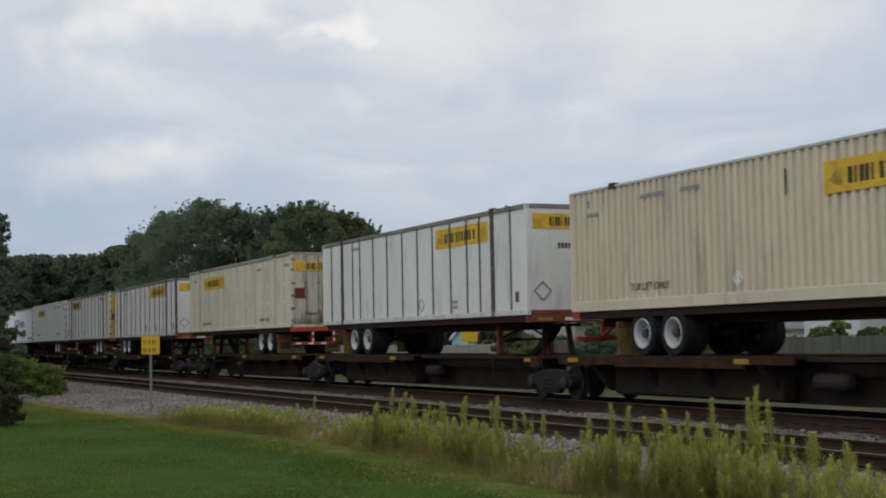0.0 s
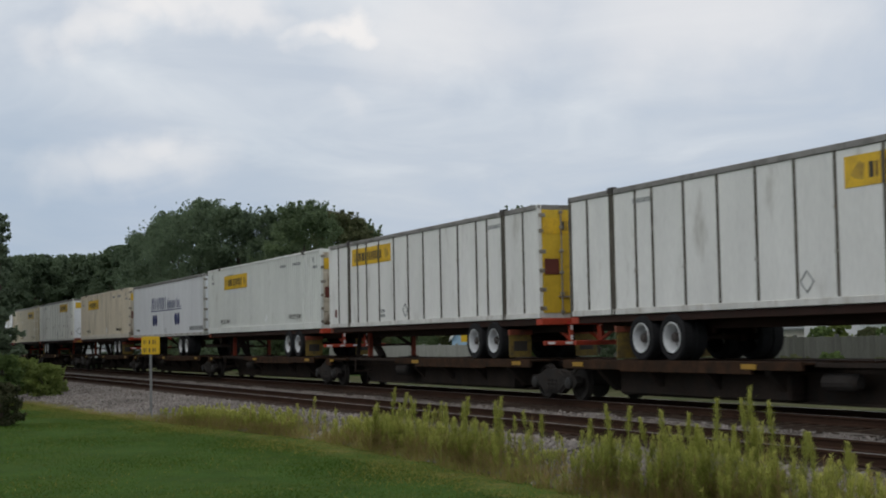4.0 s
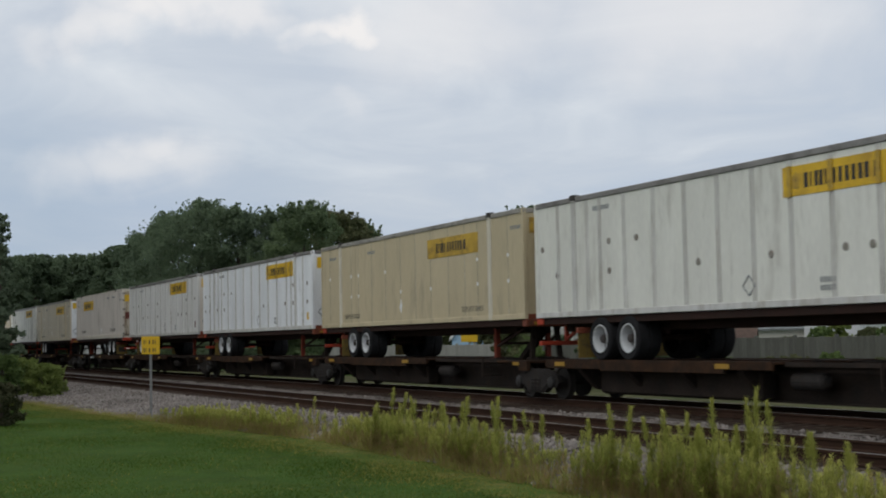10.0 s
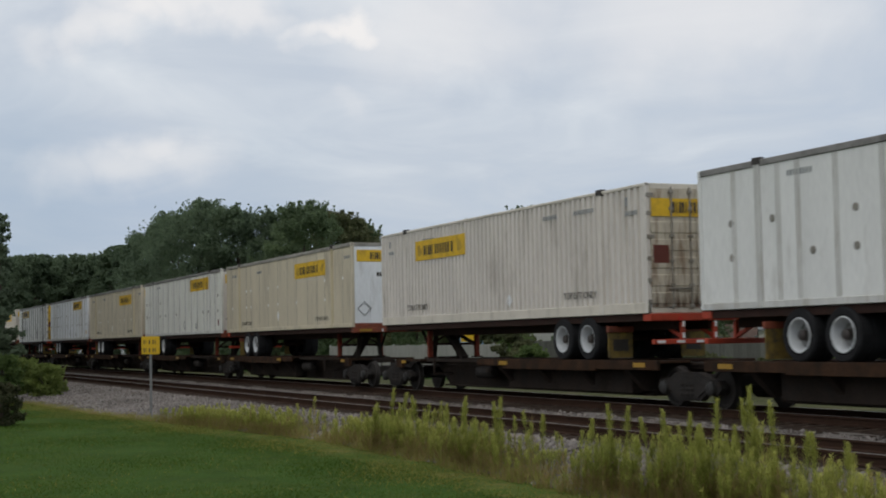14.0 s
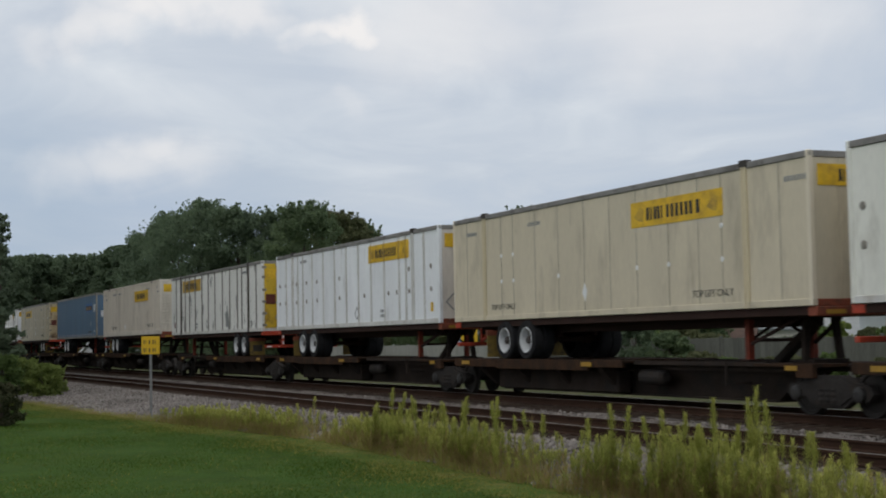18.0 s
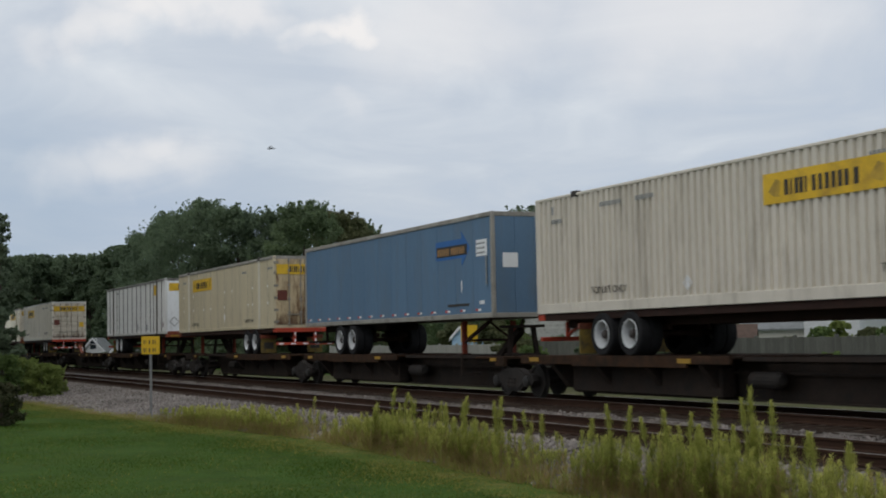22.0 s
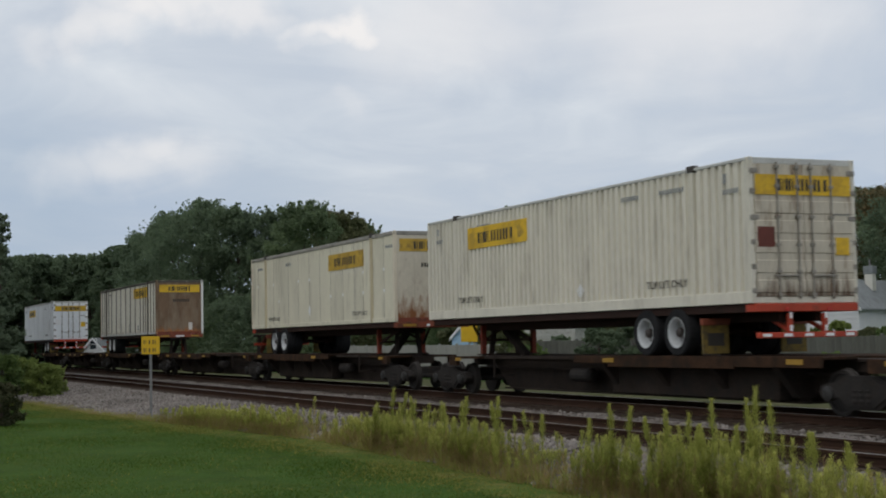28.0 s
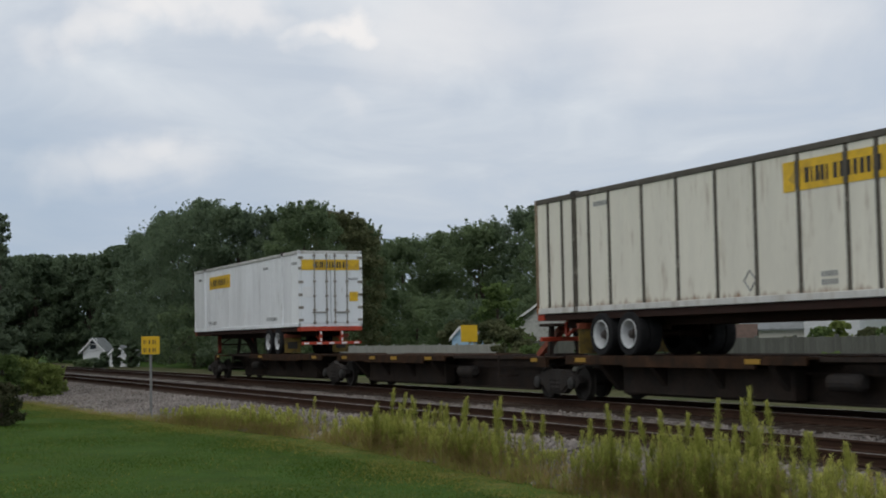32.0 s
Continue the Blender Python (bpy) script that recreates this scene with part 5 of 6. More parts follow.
# the boxes in train order: left end, right end, which way the doors face, look
LONG_RIBBED, LONG_POSTS, LONG_PADS, LONG_SMOOTH = (1.55, 5.2, 1.89, 0.59), (2.16, 5.74, 2.04, 0.56), (2.18, 5.7, 2.05, 0.56), (1.7, 5.27, 1.90, 0.56)
UNITS = [
    (-14.7, "nose", dict(style="ribbed", colour="cream", banner=LONG_RIBBED, low="cream", top="pale_rail", nose_banner=True, scar=True, label="cream ribbed steel container with a yellow name panel")),
    (-33.2, "nose", dict(style="posts", colour="white", banner=LONG_POSTS, nose_banner=True, label="white panelled container with dark side posts")),
    (-53.2, "doors", dict(style="smooth", colour="pale_cream", banner=LONG_SMOOTH, top="mid_rail", label="cream container with stained doors and a yellow panel")),
    (-72.4, "nose", dict(style="posts", colour="white", banner=LONG_POSTS, nose_banner=True, corner="post", label="white panelled container with dark posts and grey corners")),
    (-90.15, "doors", dict(style="posts", colour="white", banner=LONG_POSTS, door="yellow_door", banner_paint="yellow", label="white panelled container with bright yellow doors")),
    (-107.25, "doors", dict(style="ribbed", colour="green_white", banner=LONG_RIBBED, top="green_white", low="green_white", label="pale greenish white ribbed container with worn doors")),
    (-124.3, "doors", dict(style="van", colour="clean_white", livery="shippers", low="pale_rail", corner="pale_rail", door="white_door", label="white box trailer with navy lettering and oval emblems")),
    (-141.8, "doors", dict(style="ribbed", colour="beige", banner=LONG_RIBBED, top="beige", low="light_beige", label="beige ribbed steel container with rusty doors")),
    (-161.4, "nose", dict(style="riveted", colour="off_white", banner=LONG_PADS, nose="cool_white", nose_banner=True, label="off-white container with dark round pads on its posts")),
    (-178.2, "nose", dict(style="smooth", colour="tan", lift="cream_white", banner=LONG_SMOOTH, banner_paint="dull_yellow", nose_banner=True, placard=False, top="mid_rail", label="dull tan container with a faded yellow panel")),
    (-195.4, "nose", dict(style="riveted", colour="cool_white", banner=LONG_PADS, nose_banner=True, tag=True, label="bright white container with round pads")),
    (-212.6, "nose", dict(style="riveted", colour="white", banner=LONG_PADS, nose="grey_beige", nose_banner=True, label="white container with a grey-beige nose")),
    (-230.8, "doors", dict(style="ribbed", colour="grey_beige", banner=LONG_RIBBED, top="light_beige", low="light_beige", label="greyish beige ribbed container with rusty doors")),
    (-249.8, "nose", dict(style="smooth", colour="dull_tan", banner=LONG_SMOOTH, nose="cool_white", nose_banner=True, top="mid_rail", label="tan container with a white nose")),
    (-266.9, "nose", dict(style="riveted", colour="off_white", banner=LONG_PADS, nose="grey_beige", nose_banner=True, label="off-white container with dark pads and a grey nose")),
    (-284.1, "nose", dict(style="smooth", colour="dull_tan", banner=LONG_SMOOTH, nose="dull_tan", corner="beige", nose_banner=True, placard=False, label="dull tan container with pale lift posts")),
    (-301.3, "nose", dict(style="riveted", colour="cool_white", banner=LONG_PADS, nose="grey_beige", nose_banner=True, tag=True, label="bright white container with a grey nose")),
    (-319.5, "doors", dict(style="posts", colour="white", wall="peeled", post="worn_post", post_w=0.062, top="rail", banner=LONG_POSTS, door="yellow_door", banner_paint="dull_yellow", label="white container with badly peeling paint and yellow doors")),
    (-338.35, "nose", dict(style="ribbed", colour="light_beige", banner=(1.52, 5.15, 1.86, 0.59), top="light_beige", low="light_beige", nose_ribs=True, nose_banner=True, placard=False, label="light beige ribbed container with a ribbed nose")),
    (-357.1, "nose", dict(style="van", colour="blue", livery="arrow", top="mid_rail", low="mid_rail", corner="mid_rail", label="blue box trailer with an arrow emblem and white trim")),
    (-377.28, "doors", dict(style="smooth", colour="pale_tan", door="rusty_door", banner=LONG_SMOOTH, top="mid_rail", lift="cream_white", label="tan container with very rusty doors and white pads")),
    (-396.5, "nose", dict(style="posts", colour="white", banner=(5.2, 5.95, 2.06, 0.53), nose="cool_white", nose_banner=True, label="white container with dark posts and a small yellow panel")),
    (-435.2, "doors", dict(style="ribbed", colour="cream_white", banner=LONG_RIBBED, top="pale_rail", low="cream_white", label="off-white ribbed container with rust-streaked doors")),
    (-454.1, "nose", dict(style="smooth", colour="pale_cream", banner=LONG_SMOOTH, banner_paint="dull_yellow", nose_banner=True, placard=False, nose_stains=True, nose="stained", nose_label="rust-stained cream nose wall", corner="beige", top="mid_rail", label="cream container with a rust-stained nose")),
    (-488.6, "nose", dict(style="posts", posts=WORN_POSTS, colour="rusty_white", post_w=0.05, corner="brown", corner_far="white", banner=LONG_POSTS, nose="brown", nose_label="brown rust-stained nose wall", nose_banner=True, placard=False, nose_stains=True, top="post", banner_paint="yellow", label="white container with dark posts and a brown nose")),
    (-524.3, "doors", dict(style="smooth", colour="cool_white", seam="cool_white", lift="cool_white", banner=LONG_SMOOTH, door="white_door", top="pale_rail", plate="paper", label="clean white container at the train's tail")),
]


def build_train():
    for i, (right, lead, spec) in enumerate(UNITS):
        nose_right = lead == "nose"
        spec = dict(spec, side=-1 if nose_right else 1)
        mid = right - HALF_L
        turn = 0 if nose_right else 180
        box = box_container(spec, 100 + i)
        # the five-platform cars ride lower than the others
        low = LOW if -334 < mid < -73 else 0.0
        floor_z = VAN_Z + (0.09 if spec["colour"] == "blue" else -0.04)
        MOVERS.append((box, mid, TRACK_Y, floor_z if spec["style"] == "van" else BOX_Z - low, turn))
        rear = 3.75 if spec["colour"] == "blue" else 3.4 if spec["style"] == "van" else 2.75 if not nose_right else 3.2
        if spec["style"] == "van":
            van_chassis(box, rear, 2.9 if spec["colour"] == "clean_white" else 0, DECK - low, floor_z)
        else:
            MOVERS.append((container_chassis(0, rear), mid, TRACK_Y, DECK - low, turn))
    # truck centres along the train, car by car, from the tail to the head
    cars = [
        ((-537.4, -520.9, -504.2, -487.5, -470.8, -454.7), "r-n-n"),
        ((-450.4, -432.3, -413.8, -396.0), "r=n"),
        ((-391.4, -374.4, -356.4, -338.3), "rnn"),
        ((-334.6, -318.5, -301.2, -284.0, -266.8, -250.1), "rnnnn"),
        ((-246.3, -229.6, -212.2, -195.0, -178.0, -161.7), "rnnnn"),
        ((-157.3, -141.2, -124.2, -107.3, -89.9, -73.0), "rrrrn"),
        ((-68.4, -51.2, -32.5, -14.9), "rnn"),
    ]
    first = None
    for trucks, kinds in cars:
        for x in trucks:
            t = first and copy_thing(first, Matrix.Identity(4)) or rail_truck()
            first = first or t
            MOVERS.append((t, x, TRACK_Y, 0.0, 0))
        for a, b, c in zip(trucks, trucks[1:], kinds):
            p = platform(b - a, c not in "r=", c in "-=", DECK - (LOW if len(kinds) == 5 and "-" not in kinds else 0.0))
            MOVERS.append((p, (a + b) / 2, TRACK_Y, 0.0, 0))


build_train()


# ---- trees and bushes ----
def leaf_cloud(rng, centres, radii, count, size, spread=0.42):
    """Small leaf blades over the clumps, each turned roughly outwards and up; nearest the rim most of all."""
    centres, radii = np.array(centres), np.array(radii)
    weight = radii ** 1.8
    pick = rng.choice(len(centres), count, p=weight / weight.sum())
    d = rng.normal(size=(count, 3))
    d[:, 2] += 0.25
    d /= np.linalg.norm(d, axis=1)[:, None]
    r = radii[pick] * rng.uniform(0.3, 1.08, count) ** 0.5
    mid = centres[pick] + d * r[:, None] * np.array((1, 1, 0.75))
    face = d + np.array((0, 0, 0.5)) + spread * rng.normal(size=(count, 3))
    face /= np.linalg.norm(face, axis=1)[:, None]
    a = np.cross(face, rng.normal(size=(count, 3)))
    a /= np.linalg.norm(a, axis=1)[:, None] + 1e-9
    b = np.cross(face, a)
    s = size * rng.uniform(0.55, 1.35, count)[:, None]
    return np.stack([mid - a * s, mid + b * s * 0.6, mid + a * s, mid - b * s * 0.6], 1).reshape(-1, 3)


def leaf_mesh(name, verts, material, corners=4):
    """Loose leaves from one array of corners."""
    n = len(verts) // corners
    me = bpy.data.meshes.new(name)
    me.vertices.add(len(verts))
    me.vertices.foreach_set("co", np.asarray(verts, dtype=np.float32).ravel())
    me.loops.add(len(verts))
    me.loops.foreach_set("vertex_index", np.arange(len(verts), dtype=np.int32))
    me.polygons.add(n)
    me.polygons.foreach_set("loop_start", np.arange(n, dtype=np.int32) * corners)
    me.materials.append(material)
    me.update(calc_edges=True)
    return me


def tree(name, x, y, ground_z, height, radius, leaf, label, seed, leaves=5000, size=0.3, low=0.12, category="tree", lobes=16, pads=9, spire=0.0, sprig=1.0):
    """A trunk with limbs; each limb bears a lobe, and each lobe is a heap of small pads of leaves."""
    rng = np.random.default_rng(seed)
    owner = thing(name, label, category)
    owner.location = (x, y, ground_z)
    trunk = Shape()
    pts = [(0, 0, 0)]
    for k in range(1, 5):
        pts.append((rng.uniform(-0.05, 0.05) * radius, rng.uniform(-0.05, 0.05) * radius, height * 0.18 * k))
    r0 = 0.022 * height + 0.05
    for k in range(4):
        trunk.tube(pts[k], pts[k + 1], r0 * (1 - 0.2 * k), r0 * (0.8 - 0.2 * k), 9)
    part("trunk", trunk, M["bark"], owner)
    centres, radii = [], []
    for i in range(lobes):
        u = (i + rng.random()) / lobes
        wide = (1 - u) if spire else (0.80 + 0.20 * math.sin(math.pi * u)) * math.sqrt(max(0.0, 1 - max(0.0, (u - 0.42) / 0.58) ** 2.2))
        ang = i * 2.4 + rng.uniform(-0.5, 0.5)
        rl = min(radius * rng.uniform(0.30, 0.46), height * 0.3)
        if spire:
            rl = radius * (0.5 - 0.3 * u)
        off = max(0.0, radius * wide - rl * 0.9) * rng.uniform(0.75, 1.0)
        z = (low + (1 - low) * u) * height
        z = min(max(z, rl * 0.5), height - rl * 0.80)
        c = np.array((off * math.cos(ang), off * math.sin(ang), z))
        centres.append(c)
        radii.append(rl * 0.72)
        if i % 2 == 0 and not spire:
            part("limb", Shape().tube(pts[1 + i % 3], [q * 0.85 for q in c], r0 * 0.35, r0 * 0.08, 6), M["bark"], owner)
        for j in range(pads):
            d = rng.normal(size=3)
            d[2] = abs(d[2]) * 0.8 - 0.15
            d /= np.linalg.norm(d)
            rp = rl * rng.uniform(0.14, 0.40)
            q = c + d * (rl - 0.35 * rp) * np.array((1, 1, 0.8))
            q[2] = min(q[2], height - rp * 0.6)
            centres.append(q)
            radii.append(rp)
            # a sprig beyond the pad breaks the outline
            if j % 3 == 0:
                for far in (0.8, 1.25, 1.6) if sprig <= 1 else (0.8, 1.2, 1.6, 2.0, 2.4):
                    k = q + (d * 0.6 + np.array((0, 0, 0.75))) * rp * far
                    centres.append((k[0], k[1], min(k[2], height - 0.1)))
                    radii.append(rp * (0.40 - 0.14 * min(far, 2.0)))
    crown = new("crown", leaf_mesh("crown", leaf_cloud(rng, centres, radii, leaves, size), LEAF[leaf]))
    crown.parent = owner
    return owner


TREES = [
    (-215, 22, 14.9, 6.5, "oak"), (-222, 26.8, 15.6, 6.5, "oak"), (-215, 29.5, 15.4, 6, "oak"), (-222, 34, 15.8, 6.5, "oak"),
    (-215, 37, 15.6, 6, "oak"), (-205, 39.5, 16.2, 4.8, "oak"), (-188, 40, 16.9, 6.0, "oak"), (-166, 38, 17.2, 7, "oak"),
    (-148, 37, 17.0, 7.4, "oak"), (-141, 39, 16.0, 5.5, "oak"), (-139, 43, 15.6, 5.2, "oak"), (-109, 35.5, 13.3, 4.6, "far"),
    (-119, 42, 13.4, 4.6, "olive"), (-129, 47, 13.6, 4.2, "far"), (-162, 60, 14.6, 4.6, "far"), (-174.7, 70, 15.4, 7, "far"),
    (-184, 80, 16.9, 8, "far"), (-172, 80, 17.6, 7.5, "far"), (-166, 85, 19.0, 7.5, "oak"), (-150, 80, 16.9, 7, "far"),
    (-127.6, 70, 14.5, 5.5, "far"), (-124, 71.5, 14.9, 4.5, "far"), (-127, 76, 15.9, 7.5, "oak"), (-93.3, 60, 12.5, 4.9, "far"),
    (-120, 79, 13.6, 5.5, "oak"), (-112, 82, 14.3, 6.5, "far"), (-129, 92, 16.3, 8, "oak"), (-125, 97, 17.2, 8, "oak"), (-114, 97, 16.4, 7.5, "rusty"),
    (-119, 99, 16.8, 6.5, "oak"), (-102, 92, 15.8, 7.5, "oak"), (-92, 90, 15.4, 7, "far"), (-80, 95, 16.0, 7, "oak"),
]
for i, (x, y, h, r, leaf) in enumerate(TREES):
    word = {"oak": "dark green", "far": "mid green", "light": "light green", "olive": "olive brown-tinged", "rusty": "rust-tinged green"}[leaf]
    far = math.hypot(x, y)
    tree("tree", x, y, -0.55, h, r, leaf, "broad %s leafy tree beyond the tracks" % word, 300 + i, 32000, 0.118 + 0.0007 * max(0, far - 100), 0.03, "tree", 26, 13, 0.0, 2.0 if -150 < x < -135 and y < 50 else 1.0)

# unseen near-side trees, added to shade the train's far end and the lawn
for i in range(11):
    x = -58.0 - 7.0 * i
    y = min(11.6, 0.1148 * -x - 4.9) - max(0.0, 3.5 - 0.5 * i)
    tree("tree", x, y, -0.55, 14.0 + min(4.0, 0.7 * i) + 2.0 * math.sin(2.3 * i), 4.4, "oak", "unseen dark green leafy tree added at the near side for shade", 400 + i, 11000, 0.34, 0.03, "tree", 12, 9)

# lower growth along the far side
SHRUBS = [
    (-92, 46, 2.5, 1.6, "olive"), (-88, 47, 2.3, 1.5, "oak"), (-84, 48, 2.8, 1.7, "far"), (-80, 47, 2.4, 1.6, "olive"), (-101, 47.5, 2.6, 1.6, "oak"),
    (-92.6, 72.5, 2.6, 1.5, "light"), (-88.2, 73.5, 2.5, 1.6, "olive"), (-95.5, 71.5, 1.9, 1.4, "olive"),
    (-104.4, 50, 6.6, 2.5, "light"), (-98, 44, 3.6, 2.2, "olive"), (-84, 40, 3.4, 1.8, "olive"), (-77, 38, 2.6, 1.4, "light"), (-140, 35, 6.5, 4, "oak"), (-135, 33, 6.0, 5, "far"), (-122, 34, 6.5, 4.5, "oak"), (-112, 34, 5.5, 4, "oak"),
    (-178, 40, 7, 6, "oak"), (-195, 42, 8, 7, "oak"), (-215, 44, 8, 7, "oak"), (-140, 62, 7, 5, "far"), (-128, 60, 6, 4, "oak"), (-118, 62, 7, 5, "far"), (-160, 66, 8, 6, "far"), (-45, 36, 2.6, 0.8, "green_bush"), (-52, 35, 2.2, 1.2, "olive"), (-40.5, 34.5, 2.3, 0.8, "light"),
    (-58, 37, 2.8, 1.8, "olive"), (-66, 38, 2.8, 1.5, "olive"), (-235, 44, 8, 8, "oak"), (-240, 36, 7, 7, "oak"), (-112, 86, 8, 6, "oak"), (-63.7, 31.3, 2.7, 1.1, "olive"), (-61, 31, 1.9, 1.0, "light"), (-55, 31.2, 2.6, 1.3, "oak"), (-52.5, 31.5, 3.0, 1.5, "oak"), (-50, 31.6, 2.3, 1.2, "far"),
    (-39.5, 31.2, 1.5, 0.8, "light"), (-43.5, 31.6, 1.3, 0.8, "olive"), (-37, 31.2, 1.3, 0.9, "olive"), (-146, 29.3, 2.6, 1.0, "oak"), (-140, 23.6, 0.9, 1.2, "far"), (-148, 26.0, 0.95, 1.3, "oak"), (-98, 56.4, 7.0, 2.2, "oak"), (-149, 27.15, 1.5, 0.45, "oak"), (-149.5, 28.5, 2.3, 0.5, "oak"), (-90, 56, 5.0, 3.0, "light"), (-92, 54, 4.0, 2.3, "oak"), (-47.5, 31.4, 1.5, 1.1, "olive"), (-45.4, 31.2, 1.3, 1.0, "light"), (-41.6, 31.2, 1.4, 0.9, "olive"),
]
for i, (x, y, h, r, leaf) in enumerate(SHRUBS):
    word = {"oak": "dark green", "far": "mid green", "light": "light green", "olive": "olive", "green_bush": "green"}[leaf]
    far = math.hypot(x, y)
    tree("shrub", x, y, -0.6, h, r, leaf, "%s rounded shrub beyond the tracks" % word, 500 + i, 7000, 0.075 if far < 90 else 0.13 + 0.0006 * (far - 90), 0.0, "shrub", 12, 9)

# near side: a conifer and two garden bushes by the lawn
tree("pine_tree", -73.5, 8.45, -0.6, 8.8, 1.5, "pine", "dark spiky pine at the end of the lawn", 71, 9000, 0.10, 0.05, "tree", 22, 10, 1.0)
tree("pine_tree", -80, 8.3, -0.6, 5.2, 1.9, "pine", "low dark pine beside the track", 72, 7000, 0.10, 0.0, "tree", 18, 10, 1.0)
tree("garden_bush", -41.30, 4.74, -0.6, 1.22, 0.75, "bush", "dark reddish garden bush on the lawn", 73, 11000, 0.035, 0.0, "bush", 14, 9)
tree("garden_bush", -62.62, 9.01, -0.62, 1.5, 0.85, "green_bush", "rounded green bush by the ballast", 74, 9000, 0.05, 0.0, "bush", 16, 12, 0.0, 2.0)
tree("garden_bush", -65.01, 9.86, -0.62, 1.0, 0.5, "green_bush", "small green bush at the ballast's edge", 75, 4000, 0.045, 0.0, "bush", 12, 9)
tree("garden_bush", -66.58, 8.51, -0.62, 1.75, 1.1, "green_bush", "taller green bush under the pine", 76, 10000, 0.055, 0.0, "bush", 14, 12, 0.0, 2.0)
tree("garden_bush", -65.85, 7.64, -0.62, 1.9, 1.0, "light", "leafy green bush under the pine", 77, 9000, 0.055, 0.0, "bush", 14, 12, 0.0, 2.0)


# ---- the posts and signs by the track ----
def speed_sign(x, y, ground_z, size, height, label, face, dark):
    owner = thing("speed_sign", label, "sign")
    owner.location = (x, y, ground_z)
    owner.rotation_euler.z = face
    part("post", Shape().box(-0.035, 0.035, -0.02, 0.02, -0.2, height, 0.006), M["post_steel"], owner, "grey steel post")
    plate = part("plate", Shape().box(-size / 2, size / 2, -0.035, -0.022, height - size, height, 0.003), M["sign"], owner, "yellow square plate")
    for z in (height - 0.43 * size, height - 0.88 * size) if dark else ():
        part("marking", bars(Shape(), -size * 0.38, z, (size * 0.05, size * 0.03, -size * 0.02, size * 0.07, -size * 0.02, size * 0.06, size * 0.05), size * 0.22, -0.0351, size * 0.06, False), M["ink"], plate, "row of black characters as bars")
    return owner


speed_sign(-42.4, 9.07, -0.62, 0.52, 2.42, "yellow square speed sign on a grey post in ballast", radians(72), True)
speed_sign(-79.2, 36.0, -0.6, 1.0, 3.0, "larger yellow square sign on a post by the fence", radians(66), False)


# ---- fences and houses beyond the train ----
fence_board = Shape().box(-0.07, 0.07, -0.012, 0.012, 0.0, 1.0, 0.008)
WOOD = mat("weathered_grey_boards", (0.105, 0.108, 0.092), 0.9, 0, 0.3, 2, 20, 0.3, (0.085, 0.088, 0.070), 0.5, 0.75, (3, 3, 0.6), 0.15)
VINYL = mat("pale_weathered_fence", (0.27, 0.275, 0.25), 0.8, 0, 0.15, 2, 20, 0.1, (0.22, 0.24, 0.18), 0.55, 0.8, (1, 1, 1), 0.08)


def fence(name, x0, x1, y, base, high, material, label, step):
    owner = thing(name, label, "fence")
    n = int((x1 - x0) / step)
    for i in range(n):
        ob = part("board", fence_board, material, owner, key="board")
        ob.location, ob.scale = (x0 + (i + 0.5) * step, y, base), (step / 0.1415, 1, high * (0.992 + 0.016 * random.random()))
    for i in range(int((x1 - x0) / 2.4) + 1):
        ob = part("post", lambda: Shape().box(-0.06, 0.06, -0.02, 0.10, 0.0, 1.0, 0.01), material, owner, key="post")
        ob.location, ob.scale = (x0 + i * 2.4, y, base), (1, 1, high + 0.08)
    for z in (0.3, high - 0.25):
        part("rail", Shape().box(x0, x1, y + 0.013, y + 0.06, base + z, base + z + 0.09, 0.008), material, owner)
    return owner


fence("fence", -96, -68, 33.0, -0.6, 1.85, VINYL, "pale weathered board fence beyond the tracks", 0.3)
fence("fence", -66, -24, 33.4, -0.55, 1.95, WOOD, "grey weathered wooden fence behind the houses", 0.3)

SIDING = mat("white_clapboard_siding", (0.66, 0.67, 0.68), 0.6, 0, 0.06, 1.5, 12, 0.05, (0.5, 0.5, 0.48), 0.6, 0.9)
GREY_SIDING = mat("weathered_grey_siding", (0.50, 0.50, 0.475), 0.8, 0, 0.12, 1.5, 12, 0.08, (0.24, 0.24, 0.21), 0.5, 0.8)
CREAM_SIDING = mat("cream_siding", (0.60, 0.58, 0.52), 0.7, 0, 0.08, 1.5, 12, 0.05, (0.4, 0.38, 0.33), 0.6, 0.9)
GREY_SHINGLE = mat("grey_roof_shingles", (0.20, 0.215, 0.22), 0.9, 0, 0.2, 1.2, 16, 0.3, (0.13, 0.14, 0.14), 0.5, 0.75)
BROWN_SHINGLE = mat("brown_roof_shingles", (0.115, 0.075, 0.058), 0.9, 0, 0.2, 1.2, 16, 0.3, (0.07, 0.05, 0.04), 0.5, 0.75)
DARK_GLASS = mat("dark_window_glass", (0.02, 0.025, 0.03), 0.1, 0, 0.1, 1, 8, 0)
BLUE_WALL = mat("light_blue_siding", (0.30, 0.45, 0.60), 0.7, 0, 0.08, 1.5, 12, 0.05)


